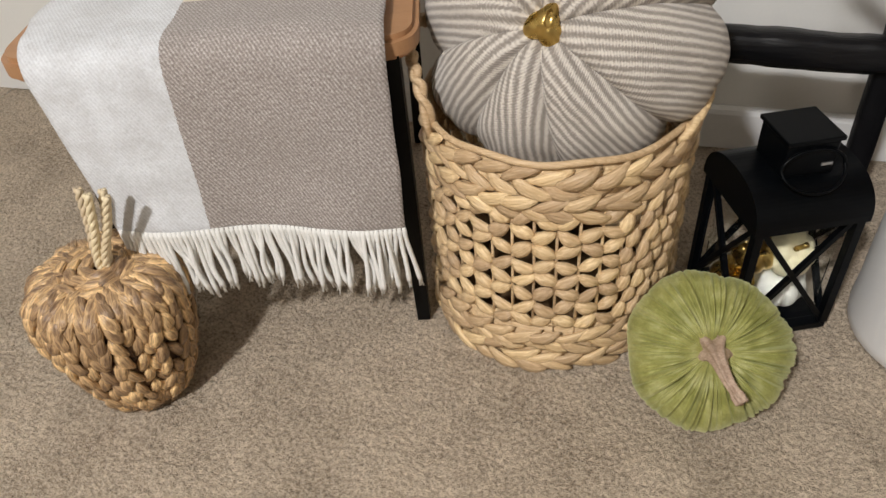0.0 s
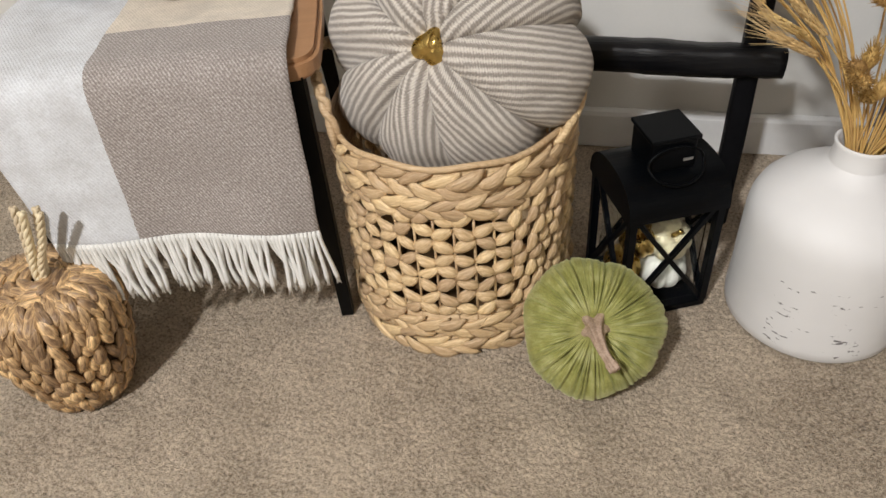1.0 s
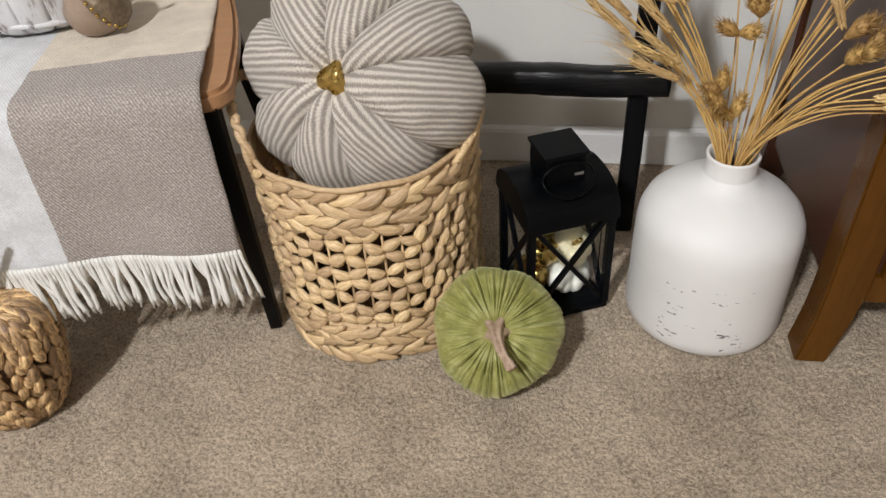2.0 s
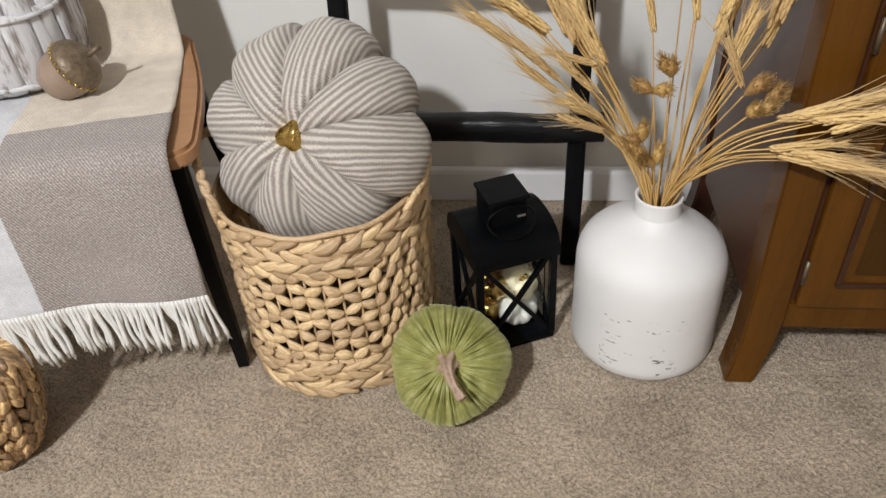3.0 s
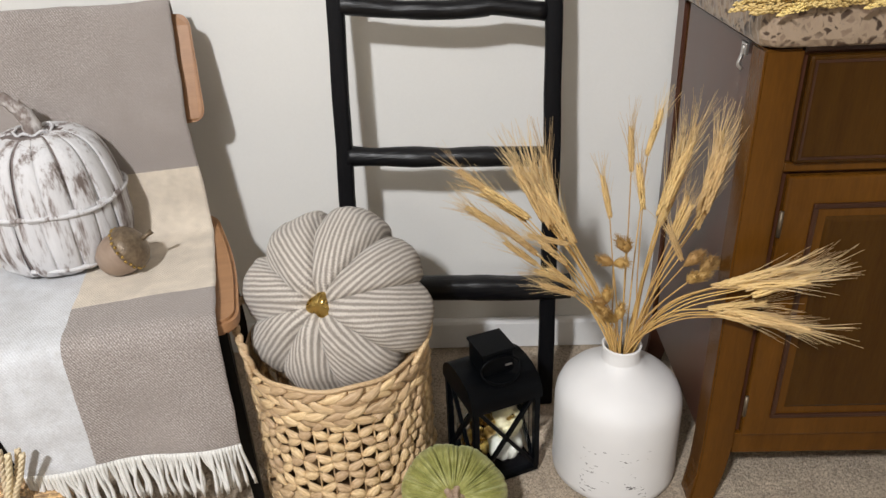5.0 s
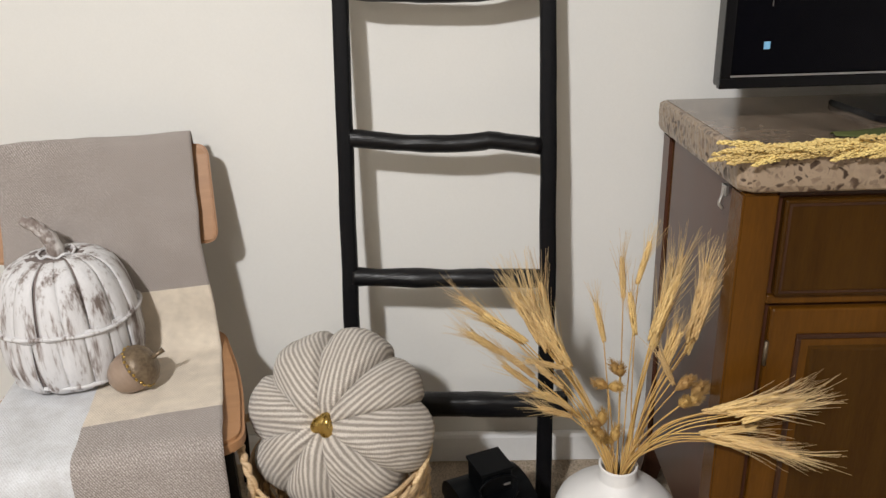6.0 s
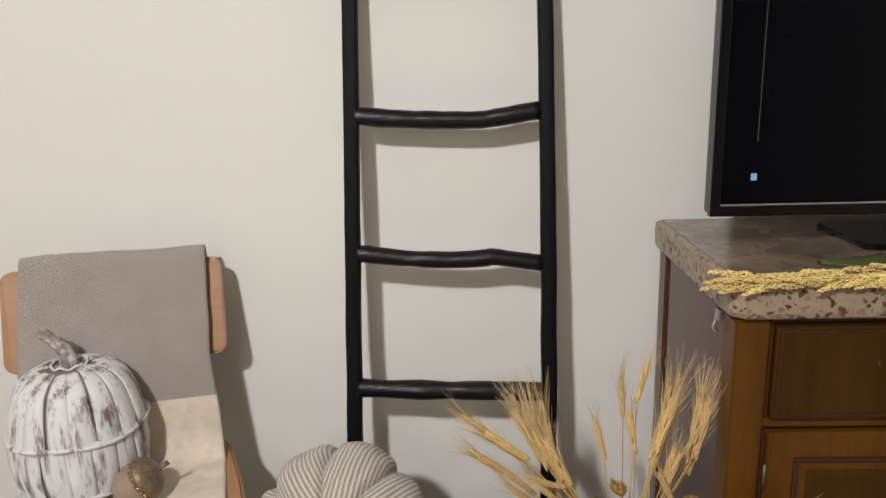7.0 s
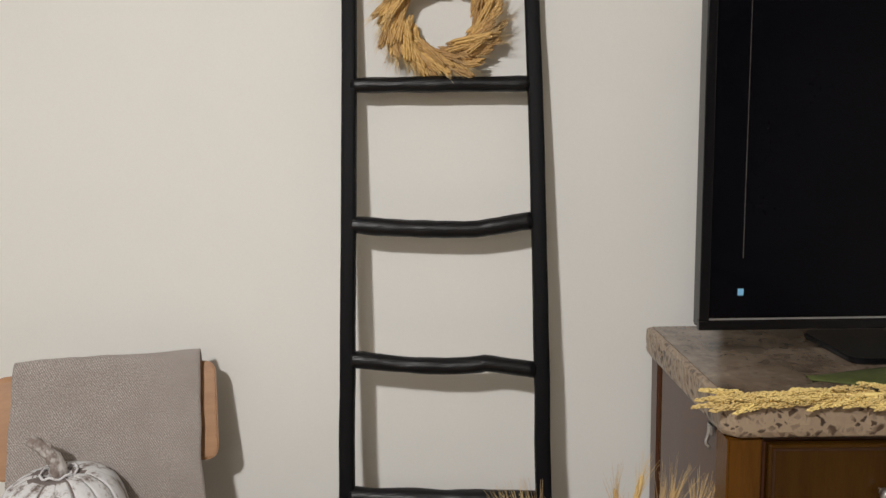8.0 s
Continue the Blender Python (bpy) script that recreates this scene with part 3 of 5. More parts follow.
# ---- the white pumpkin and the acorn on the seat ----
def white_pumpkin():
    c = thing("whitewashed_pumpkin", "whitewashed wooden-slat pumpkin with brown wear, standing on the throw", "pumpkin", pose(-0.640, 0.950, 0.462))
    prof = smooth_path([(0.098, 0, 0.0), (0.117, 0, 0.014), (0.129, 0, 0.055), (0.1305, 0, 0.095), (0.1265, 0, 0.145), (0.1150, 0, 0.195), (0.095, 0, 0.232), (0.058, 0, 0.252), (0.015, 0, 0.250)], 40)
    part("core", lathe([(p.x * 0.955, p.z) for p in prof[:-1]], 40), M_WASHD, c, "dark inside between the slats")
    n = 17
    rnd = random.Random(8)
    # two tiers of slats that meet under the middle band, each with its own lean and width
    for tier, (v0, v1) in enumerate(((0.0, 0.475), (0.445, 1.0))):
        for k in range(n):
            a0 = 2 * math.pi * (k + 0.35 * tier + rnd.uniform(-0.10, 0.10)) / n
            lift, lean = rnd.uniform(-0.001, 0.003), rnd.uniform(-0.06, 0.06)
            wide = math.pi / n * rnd.uniform(0.99, 1.10)
            def fn(u, v, a0=a0, lift=lift, lean=lean, wide=wide, k=k, tier=tier, v0=v0, v1=v1):
                q = v0 + (v1 - v0) * v
                i = q * 40
                j = min(39, int(i))
                p = prof[j].lerp(prof[j + 1], i - j)
                s = 2 * u - 1
                # lower slats narrow towards the foot, upper ones towards the crown
                half = wide * (1.0 - 0.16 * ((1 - v) if tier == 0 else v) ** 1.5)
                r = p.x * (1.0 - 0.030 * abs(s) ** 2.2) + lift + 0.0022 * noise.noise(Vector((s * 3 + k * 5, q * 4, 0.5 + tier)))
                a = a0 + half * s + lean * (v - 0.5) + 0.05 * noise.noise(Vector((k * 3.0, q * 5, tier))) * (1 - abs(s))
                return (r * math.cos(a), r * math.sin(a), p.z + 0.002 * noise.noise(Vector((k, q * 6, 2))))
            sl = part("slat", surf(fn, 7, 22), M_WASH, c)
            sl.modifiers.new("thickness", "SOLIDIFY").thickness = 0.003
    for z, r, th in ((0.128, 0.1305, 0.0042), (0.018, 0.1165, 0.005)):
        ring = [(r * (1 + 0.012 * math.sin(5 * a + z * 40)) * math.cos(a), r * (1 + 0.012 * math.sin(5 * a + z * 40)) * math.sin(a), z + 0.003 * math.sin(3 * a)) for a in (2 * math.pi * j / 60 for j in range(61))]
        part("twig_band", tube(ring, th, 8, caps=False), M_WASH, c, "whitewashed twig band")
    collar = [(0.034 * math.cos(a), 0.034 * math.sin(a), 0.256 + 0.003 * math.sin(7 * a)) for a in (2 * math.pi * j / 40 for j in range(41))]
    part("collar", tube(collar, 0.0026, 8, caps=False), M_WASH, c)
    part("stem", tube(smooth_path([(0.0, 0, 0.235), (-0.004, 0, 0.275), (-0.022, -0.004, 0.305), (-0.048, -0.010, 0.326)], 14), [0.017 - 0.0005 * j + 0.002 * (j % 3 == 0) for j in range(15)], 9), M_WASHS, c, "bent brown and white mottled stem")


M_WASHS = surface("washed_stem", (0.15, 0.105, 0.085), (0.66, 0.63, 0.61), 3.2, 0.7, 0.8, 9.0, (14, 14, 10), lo=0.46, hi=0.58, distance=0.003)
M_WASHD = surface("slat_gap", (0.12, 0.095, 0.085), (0.24, 0.20, 0.19), 30.0, 0.9, 0.3)
white_pumpkin()


def acorn():
    axis = Vector((0.74, 0.16, 0.44)).normalized()
    m = facing((-0.491, 0.869, 0.503), axis, (0, 1, 0))
    c = thing("acorn", "brushed bronze acorn ornament with a glittering cap, lying on the throw", "ornament", m)
    part("nut", lathe([(0.001, -0.058), (0.004, -0.056), (0.012, -0.052), (0.026, -0.044), (0.036, -0.030), (0.0405, -0.012), (0.041, 0.004), (0.039, 0.014)], 36), M_ACORN, c)
    part("cap", lathe([(0.0412, 0.004), (0.0435, 0.007), (0.0430, 0.016), (0.039, 0.026), (0.028, 0.036), (0.014, 0.041), (0.004, 0.042), (0.001, 0.042)], 36), M_ACORNC, c, "knobbly glittering cap")
    part("stem", tube([(0, 0, 0.038), (0.002, 0, 0.052), (0.006, 0, 0.064)], [0.005, 0.004, 0.0055], 8), M_ACORNC, c)
    me = mesh_of(blob(0.007, 0.007, 0.006, n=4, m=6), "bead", M_GOLD)
    for k in range(26):
        a = 2 * math.pi * k / 26
        piece("bead", me, c, facing((0.0435 * math.cos(a), 0.0435 * math.sin(a), 0.008 + 0.002 * (k % 2)), (math.cos(a), math.sin(a), 0), (0, 0, 1)))


acorn()


# ---- the woven pumpkin ----
def woven_pumpkin():
    c = thing("woven_pumpkin", "brown plaited leaf pumpkin with pale rope stem on the carpet", "pumpkin", pose(-0.620, 0.522, 0))
    prof = smooth_path([(0.056, 0, 0.006), (0.068, 0, 0.030), (0.085, 0, 0.090), (0.095, 0, 0.155), (0.088, 0, 0.196), (0.060, 0, 0.213), (0.022, 0, 0.210)], 60)
    # Shade in the gaps between plaits is put into this core's dark colour.
    part("core", lathe([(0.002, 0.004), *[(p.x * 0.925, p.z) for p in prof], (0.002, 0.208)], 36), M_PLAITSHADE, c, "core behind the plaits, coloured dark for shade in the gaps")
    rnd = random.Random(2)
    kinds = [mesh_of(husk(l, w, 0.0115, q), "leaf", M_BARK) for q, (l, w) in enumerate(((0.044, 0.0175), (0.039, 0.019), (0.048, 0.016), (0.042, 0.0175), (0.037, 0.0185), (0.046, 0.0155)))]
    cols, rows = 19, 13
    for k in range(cols):
        a0 = 2 * math.pi * (k + 0.2 * rnd.random()) / cols
        for j in range(rows):
            for side in (-1, 1):
                v = (j + 0.5 + 0.25 * side) / rows
                p = prof[min(60, max(0, round(v * 60)))]
                q = prof[min(60, round(v * 60) + 2)]
                o = prof[max(0, round(v * 60) - 2)]
                a = a0 + side * min(0.09, 0.0068 / max(p.x, 0.03) * 1.25)
                d = (q - o).normalized()
                er, et = Vector((math.cos(a), math.sin(a), 0)), Vector((-math.sin(a), math.cos(a), 0))
                along = er * d.x + Vector((0, 0, 1)) * d.z
                nrm = (er * d.z - Vector((0, 0, 1)) * d.x).normalized()
                r = p.x * (1 - 0.06 * (k % 2))
                way = along + et * (-side) * (0.26 + rnd.uniform(-0.14, 0.14))
                s = min(1.0, 0.62 + p.x / 0.13 * 0.50)
                m = facing(er * r + Vector((0, 0, p.z)), nrm + er * rnd.uniform(-0.1, 0.1), way) @ Matrix.Diagonal((s * rnd.uniform(0.9, 1.15), s * rnd.uniform(0.85, 1.15), s, 1))
                piece("leaf", rnd.choice(kinds), c, m)
    # leaves wrapped round the foot of the stem
    for j in range(30):
        a = 2 * math.pi * j / 10 + rnd.random() * 0.3
        r = 0.046 - 0.014 * (j // 10)
        m = facing((r * math.cos(a) + 0.006 * (j // 10), r * math.sin(a), 0.213 + 0.003 * (j // 10) + 0.004 * rnd.random()), (0.3 * math.cos(a), 0.3 * math.sin(a), 1), (-math.sin(a), math.cos(a), 0.2)) @ Matrix.Diagonal((1.1, 0.9, 1, 1))
        piece("leaf", kinds[j % 6], c, m)
    # the stem: a loop of thin ropes
    for j, (dx, dy, tx, ty, h) in enumerate(((-0.005, 0.0, -0.006, 0.004, 0.330), (0.005, 0.004, 0.000, 0.006, 0.326), (0.0, -0.005, 0.006, 0.0, 0.333), (0.007, -0.003, 0.012, 0.002, 0.329))):
        base = [Vector((dx + 0.012, dy, 0.192)), Vector((dx * 1.3 + 0.019, dy * 1.1, 0.240)), Vector((dx * 1.6 + tx * 0.6 + 0.031, dy * 1.2 + ty, 0.286)), Vector((dx * 1.9 + tx + 0.043, dy * 1.4 + ty, h + 0.004))]
        core = smooth_path(base, 40)
        bm = bmesh.new()
        for strand in range(3):
            pts = [p + 0.0025 * Vector((math.cos(i * 0.62 + strand * 2.094), math.sin(i * 0.62 + strand * 2.094), 0)) for i, p in enumerate(core)]
            tube(pts, 0.0031, 6, bm)
        part("rope", bm, M_ROPE, c, "pale twisted rope" if j == 0 else "")


woven_pumpkin()


# ---- the basket and the striped pumpkin ----
BX, BY, BR, BH = -0.105, 0.822, 0.1705, 0.335


def basket():
    c = thing("wicker_basket", "round honey-coloured water-hyacinth basket with an open weave band", "basket", pose(BX, BY, 0))
    rnd = random.Random(5)
    bulbs = [mesh_of(husk(l, w, 0.013, q + 20), "bulb", M_STRAW) for q, (l, w) in enumerate(((0.043, 0.022), (0.040, 0.024), (0.045, 0.020), (0.042, 0.022), (0.039, 0.021)))]
    leaves = [mesh_of(husk(l, w, 0.0075, q + 40), "leaf", M_STRAW) for q, (l, w) in enumerate(((0.066, 0.020), (0.060, 0.021), (0.070, 0.018), (0.064, 0.020), (0.057, 0.019)))]
    rest = bmesh.new()
    def put(name, kinds, a, z, tilt, r, s=1.0):
        er, et = Vector((math.cos(a), math.sin(a), 0)), Vector((-math.sin(a), math.cos(a), 0))
        m = facing(er * r + Vector((0, 0, z)), er + Vector((0, 0, rnd.uniform(-0.12, 0.12))), et * math.cos(tilt) + Vector((0, 0, math.sin(tilt)))) @ Matrix.Diagonal((s * rnd.uniform(0.93, 1.1), s * rnd.uniform(0.9, 1.1), rnd.uniform(0.9, 1.1), 1))
        if math.sin(a) < 0.12:
            piece(name, rnd.choice(kinds), c, m)
        else:
            rest.verts.ensure_lookup_table()
            blob(0.037 if name == "bulb" else 0.058, 0.020, 0.016, 0.003, 4, 5, 0.7, rest, m)
    front = -math.pi / 2
    # the open weave: zigzag rows that touch at their bends
    n, rows = 38, 8
    for r in range(rows):
        z = 0.090 + 0.0238 * r
        for k in range(n):
            a = front - math.pi + 2 * math.pi * (k + 0.5) / n
            away = a - front
            if -1.36 < away < 0.66:
                tilt = math.radians(27) * (1 if (k + r) % 2 else -1)
                put("bulb", bulbs, a + rnd.uniform(-0.012, 0.012), z + rnd.uniform(-0.002, 0.002), tilt + rnd.uniform(-0.16, 0.16), BR - 0.004, 0.88)
    # the close weave on the flanks: upright twisted rows
    n2 = 46
    for r in range(8):
        for k in range(n2):
            a = front - math.pi + 2 * math.pi * (k + 0.5 * (r % 2)) / n2
            away = a - front
            if not -1.36 < away < 0.66:
                put("bulb", bulbs, a, 0.094 + 0.0235 * r, math.radians(62) + rnd.uniform(-0.12, 0.12), BR - 0.004 + 0.003 * (k % 2), 0.86)
    # plaited rows at the rim and the foot
    for q, z in enumerate((0.010, 0.028, 0.047, 0.066, 0.270, 0.286, 0.303, 0.320)):
        m = 32
        for k in range(m):
            a = 2 * math.pi * (k + 0.5 * (q % 2) + rnd.uniform(-0.12, 0.12)) / m
            put("leaf", leaves, a, z + rnd.uniform(-0.0015, 0.0015), (1 if q % 2 else -1) * math.radians(21) + rnd.uniform(-0.12, 0.12), BR + rnd.uniform(-0.002, 0.003), 0.95)
    # a plain lining behind the plaits
    for z0, z1 in ((0.002, 0.078), (0.264, 0.330)):
        part("lining", lathe([(BR - 0.006, z0), (BR - 0.006, z1), (BR - 0.009, z1), (BR - 0.009, z0)], 48), M_STRAW, c, "inner plait")
    tagged(part("back_weave", rest, M_STRAW, c, "weave on the far side"), kind="stuff")
    # stakes, inside ring and bottom
    for k in range(38):
        a = front - math.pi + 2 * math.pi * k / 38
        r = BR - 0.008
        piece("stake", STAKE, c, pose(r * math.cos(a), r * math.sin(a), 0))
    part("bottom", lathe([(0.001, 0.006), (BR - 0.01, 0.006), (BR - 0.01, 0.0), (0.001, 0.0)], 40), M_STRAWD, c)
    for z in (0.004, 0.083, 0.262, BH):
        ring = [((BR - (0.010 if z != BH else 0.004)) * math.cos(q), (BR - (0.010 if z != BH else 0.004)) * math.sin(q), z + (0.002 * math.sin(9 * q))) for q in (2 * math.pi * j / 72 for j in range(73))]
        part("hoop", tube(ring, 0.0042, 8, caps=False), M_STRAW, c, "wrapped rim hoop" if z == BH else "")
    for a0 in (math.radians(186), math.radians(6)):
        pts = []
        for j in range(61):
            f = j / 60
            a = a0 + (f - 0.5) * 1.15
            lift = math.sin(math.pi * f) ** 0.45
            r = BR + 0.006 * lift
            w = 0.0035
            pts.append(Vector((r * math.cos(a), r * math.sin(a), BH - 0.012 + (0.090 if a0 > 1 else 0.028) * lift)))
        bm = bmesh.new()
        for strand in range(2):
            tube([p + Vector((w * math.cos(i * 0.7 + strand * math.pi), w * math.sin(i * 0.7 + strand * math.pi), w * math.sin(i * 0.7 + strand * math.pi + 1))) for i, p in enumerate(pts)], 0.0052, 7, bm)
        part("handle", bm, M_STRAW, c, "twisted rope handle")


STAKE = mesh_of(tube([(0, 0, 0.01), (0.001, 0, 0.17), (0, 0, 0.32)], 0.0022, 5), "stake", M_STRAW)
basket()


M_FILL = surface("taupe_lining", (0.16, 0.14, 0.125), (0.24, 0.21, 0.19), 60.0, 0.9, 0.3)


def striped_pumpkin():
    axis = Vector((-0.21, -0.85, 0.48)).normalized()
    c = thing("striped_pumpkin", "large taupe and cream striped fabric pumpkin sitting in the basket", "pumpkin", facing((-0.096, 0.834, 0.401), axis, (1, 0, 0)))
    R, H = 0.178, 0.112
    rnd = random.Random(3)
    # seams between the eight lobes, unevenly gathered
    cuts = [math.radians(q) for q in (14, 52, 97, 148, 194, 236, 281, 327, 374)]
    n = 8
    def meridian(t):
        # t 0 at the stem, 1 at the foot
        a = math.pi * (0.003 + 0.994 * t)
        r = R * math.sin(a) ** 0.72
        h = H * math.cos(a) * (1.0 if t < 0.5 else 0.9)
        dip = 0.030 * math.exp(-(r / 0.030) ** 2)
        return r, h - dip * (1 if t < 0.5 else -1)
    for k in range(n):
        a, b = cuts[k], cuts[k + 1]
        mid, half = (a + b) / 2, (b - a) / 2
        bulge = rnd.uniform(0.975, 1.025)
        def fn(u, v, mid=mid, half=half, bulge=bulge):
            s = 2 * u - 1
            r, h = meridian(v)
            full = math.sin(math.pi * v) ** 0.5
            # each lobe rolls over its neighbour on one side and tucks under on the other
            drop = (0.30 * s * s + 0.55 * max(0.0, (-s - 0.70) / 0.30) ** 2) if s < 0 else abs(s) ** 2.1
            f = bulge * (1.012 - 0.175 * drop * full)
            wr = 0.005 * noise.noise(Vector((s * 1.6 + 7 * mid, v * 5, 1.3))) + 0.002 * noise.noise(Vector((s * 5 + 3 * mid, v * 14, 5.3)))
            ang = mid + half * (1.13 * s - 0.02)
            return ((r * f + wr) * math.cos(ang), (r * f + wr) * math.sin(ang), h * (1.03 - 0.30 * drop * full) + wr)
        def uv(u, v, half=half, k=k):
            s = 2 * u - 1
            r, h = meridian(v)
            return (half * (1.13 * s - 0.32) * (0.25 * r + 0.75 * R * math.sin(math.pi * v) ** 0.9) * 1.04 + 0.0031 * k, v * 0.5)
        part("segment", surf(fn, 30, 48, uv=uv), M_TICK, c)
    def inner(u, v):
        r, h = meridian(v)
        return (0.84 * r * math.cos(6.283185 * u), 0.84 * r * math.sin(6.283185 * u), 0.84 * h)
    part("filling", surf(inner, 36, 24, wrap_u=True), M_FILL, c, "taupe lining in the seams")
    # a short gold stem with a folded collar
    bm = bmesh.new()
    def fs(u, v):
        a = 2 * math.pi * u
        r = (0.026 - 0.006 * v) * (1 + 0.10 * math.cos(5 * a + 0.6) * (1 - 0.5 * v) + 0.20 * math.cos(3 * a + 2.6))
        return (r * math.cos(a) + 0.006 * v * v, r * math.sin(a), 0.072 + 0.030 * v + 0.003 * math.sin(3 * a) * v)
    surf(fs, 40, 5, wrap_u=True, bm=bm)
    bm.faces.new([v for v in list(bm.verts)[5::6]])
    tube([(0.012, -0.010, 0.088), (0.013, 0.004, 0.100), (0.013, 0.016, 0.094)], [0.007, 0.009, 0.007], 10, bm)
    part("stem", bm, M_GOLD, c, "short gold stem")


striped_pumpkin()


# ---- the green pumpkin ----
def green_pumpkin():
    axis = Vector((0.03, -0.70, 0.71)).normalized()
    c = thing("green_pumpkin", "olive-green velvet pumpkin with a dried stem, leaning on the basket", "pumpkin", facing((0.110, 0.650, 0.090), axis, (1, 0, 0)))
    R, H = 0.097, 0.080
    rnd = random.Random(12)
    def fn(u, v):
        a = 2 * math.pi * u
        t = math.pi * (0.015 + 0.97 * v)
        r = R * math.sin(t) ** 0.78 * (1 + 0.03 * math.sin(3 * a + 1) + 0.018 * math.sin(7 * a))
        h = H * math.cos(t)
        h -= math.copysign(0.030, math.cos(t)) * math.exp(-(r / 0.032) ** 2)
        g = 0.0
        for i, (f, ph, amp) in enumerate(FOLDS):
            g += amp * (1 - abs(math.sin(f * a / 2 + ph + 0.5 * math.sin(3 * v + i)))) ** 2
        g += 0.9 * noise.noise(Vector((math.cos(a) * 7, math.sin(a) * 7, v * 2)))
        reach = 0.75 + 0.5 * noise.noise(Vector((math.cos(a) * 5, math.sin(a) * 5, 4.0)))
        k = 0.0090 * g * min(1.0, r / 0.03) * (math.exp(-((v - 0.2) / (0.25 * reach)) ** 2) + 0.04)
        return ((r - k) * math.cos(a), (r - k) * math.sin(a), h - math.cos(t) * k * 1.1)
    part("body", surf(fn, 300, 44, wrap_u=True), M_VELVET, c, "gathered olive velvet")
    # a ribbed stem that spreads at the foot and bends over
    core = smooth_path([(0.002, 0.002, 0.040), (0.002, 0.0, 0.060), (0.004, -0.008, 0.080), (0.012, -0.026, 0.100), (0.027, -0.047, 0.112)], 24)
    bm = bmesh.new()
    rings = []
    for i, p in enumerate(core):
        d = (core[min(i + 1, 24)] - core[max(i - 1, 0)]).normalized()
        m = facing(p, d, (1, 0, 0))
        w = 0.027 * math.exp(-i / 5.0) + 0.0072 - 0.00012 * i + 0.002 * (i > 21)
        rings.append([bm.verts.new(m @ Vector((w * (1 + (0.22 + 0.25 * math.exp(-i / 5)) * math.cos(5 * q + i * 0.05)) * math.cos(q), w * (1 + (0.22 + 0.25 * math.exp(-i / 5)) * math.cos(5 * q + i * 0.05)) * math.sin(q), 0))) for q in (2 * math.pi * j / 30 for j in range(30))])
    for r, s in zip(rings, rings[1:]):
        for j in range(30):
            bm.faces.new((r[j], r[(j + 1) % 30], s[(j + 1) % 30], s[j]))
    bm.faces.new(rings[-1])
    part("stem", bm, M_STEMG, c, "dried ribbed pumpkin stem")


FOLDS = [(17, 0.3, 0.7), (37, 1.1, 0.9), (59, 2.0, 0.9), (83, 0.7, 0.6)]
green_pumpkin()


# ---- the lantern ----
def lantern():
    W = 0.141
    c = thing("lantern", "black metal candle lantern with crossed bars, standing on the carpet", "lantern", pose(0.188, 0.844, 0, 0, 0, 23.6))
    h = W / 2
    part("base", box(-h, h, -h, h, 0.0, 0.012, 0.002), M_METAL, c, "", False)
    for x in (-1, 1):
        for y in (-1, 1):
            part("post", box(x * h - 0.006 - 0.005 * x, x * h + 0.006 - 0.005 * x, y * h - 0.006 - 0.005 * y, y * h + 0.006 - 0.005 * y, 0.012, 0.205, 0.001), M_METAL, c, "", False)
    def bar(a, b, name="cross_bar"):
        part(name, tube([a, b], 0.0052, 4, square=True), M_METAL, c, "", False)
    e = h - 0.006
    for s in (-1, 1):
        bar((-e, s * e, 0.014), (e, s * e, 0.200)), bar((e, s * e, 0.014), (-e, s * e, 0.200))
        bar((s * e, -e, 0.014), (s * e, e, 0.200)), bar((s * e, e, 0.014), (s * e, -e, 0.200))
        for pane in (box(-e, e, s * (e - 0.008) - 0.001, s * (e - 0.008) + 0.001, 0.013, 0.200), box(s * (e - 0.008) - 0.001, s * (e - 0.008) + 0.001, -e + 0.012, e - 0.012, 0.013, 0.200)):
            g = part("pane", pane, M_GLASS, c, "clear glass pane", False)
            g.visible_shadow = False
    # barrel roof: arched ends, sides that roll down to the eaves
    def roof(u, v):
        a = math.pi * v
        y = -(h + 0.004) * math.copysign(abs(math.cos(a)) ** 0.85, math.cos(a))
        z = 0.192 + 0.056 * math.sin(a) ** 0.78
        return ((h + 0.004) * (2 * u - 1), y, z)
    bm = surf(roof, 4, 32)
    ends = [[bm.verts.new(roof(u, j / 32)) for j in range(33)] for u in (0.0, 1.0)]
    bm.faces.new(ends[0])
    bm.faces.new(ends[1][::-1])
    part("roof", bm, M_METAL, c, "rolled black metal roof", False)
    # vent box on top, open at the sides
    part("vent_box", box(-0.033, 0.033, -0.033, 0.033, 0.244, 0.291, 0.003), M_METAL, c, "", False)
    part("vent_lid", box(-0.036, 0.036, -0.036, 0.036, 0.291, 0.297, 0.0015), M_METAL, c, "", False)
    ring = [(0.040 * math.cos(a), -0.040 + 0.004 * math.sin(a) - 0.020 * max(0, -math.sin(a)), 0.262 + 0.040 * math.sin(a) * 0.55) for a in (2 * math.pi * j / 40 for j in range(41))]
    part("ring_handle", tube(ring, 0.0022, 8, caps=False), M_METAL, c, "wire ring handle")
    part("plate", box(0.014, 0.028, -0.0348, -0.0335, 0.258, 0.262), M_STEEL, c, "small bright metal tab", False)


lantern()


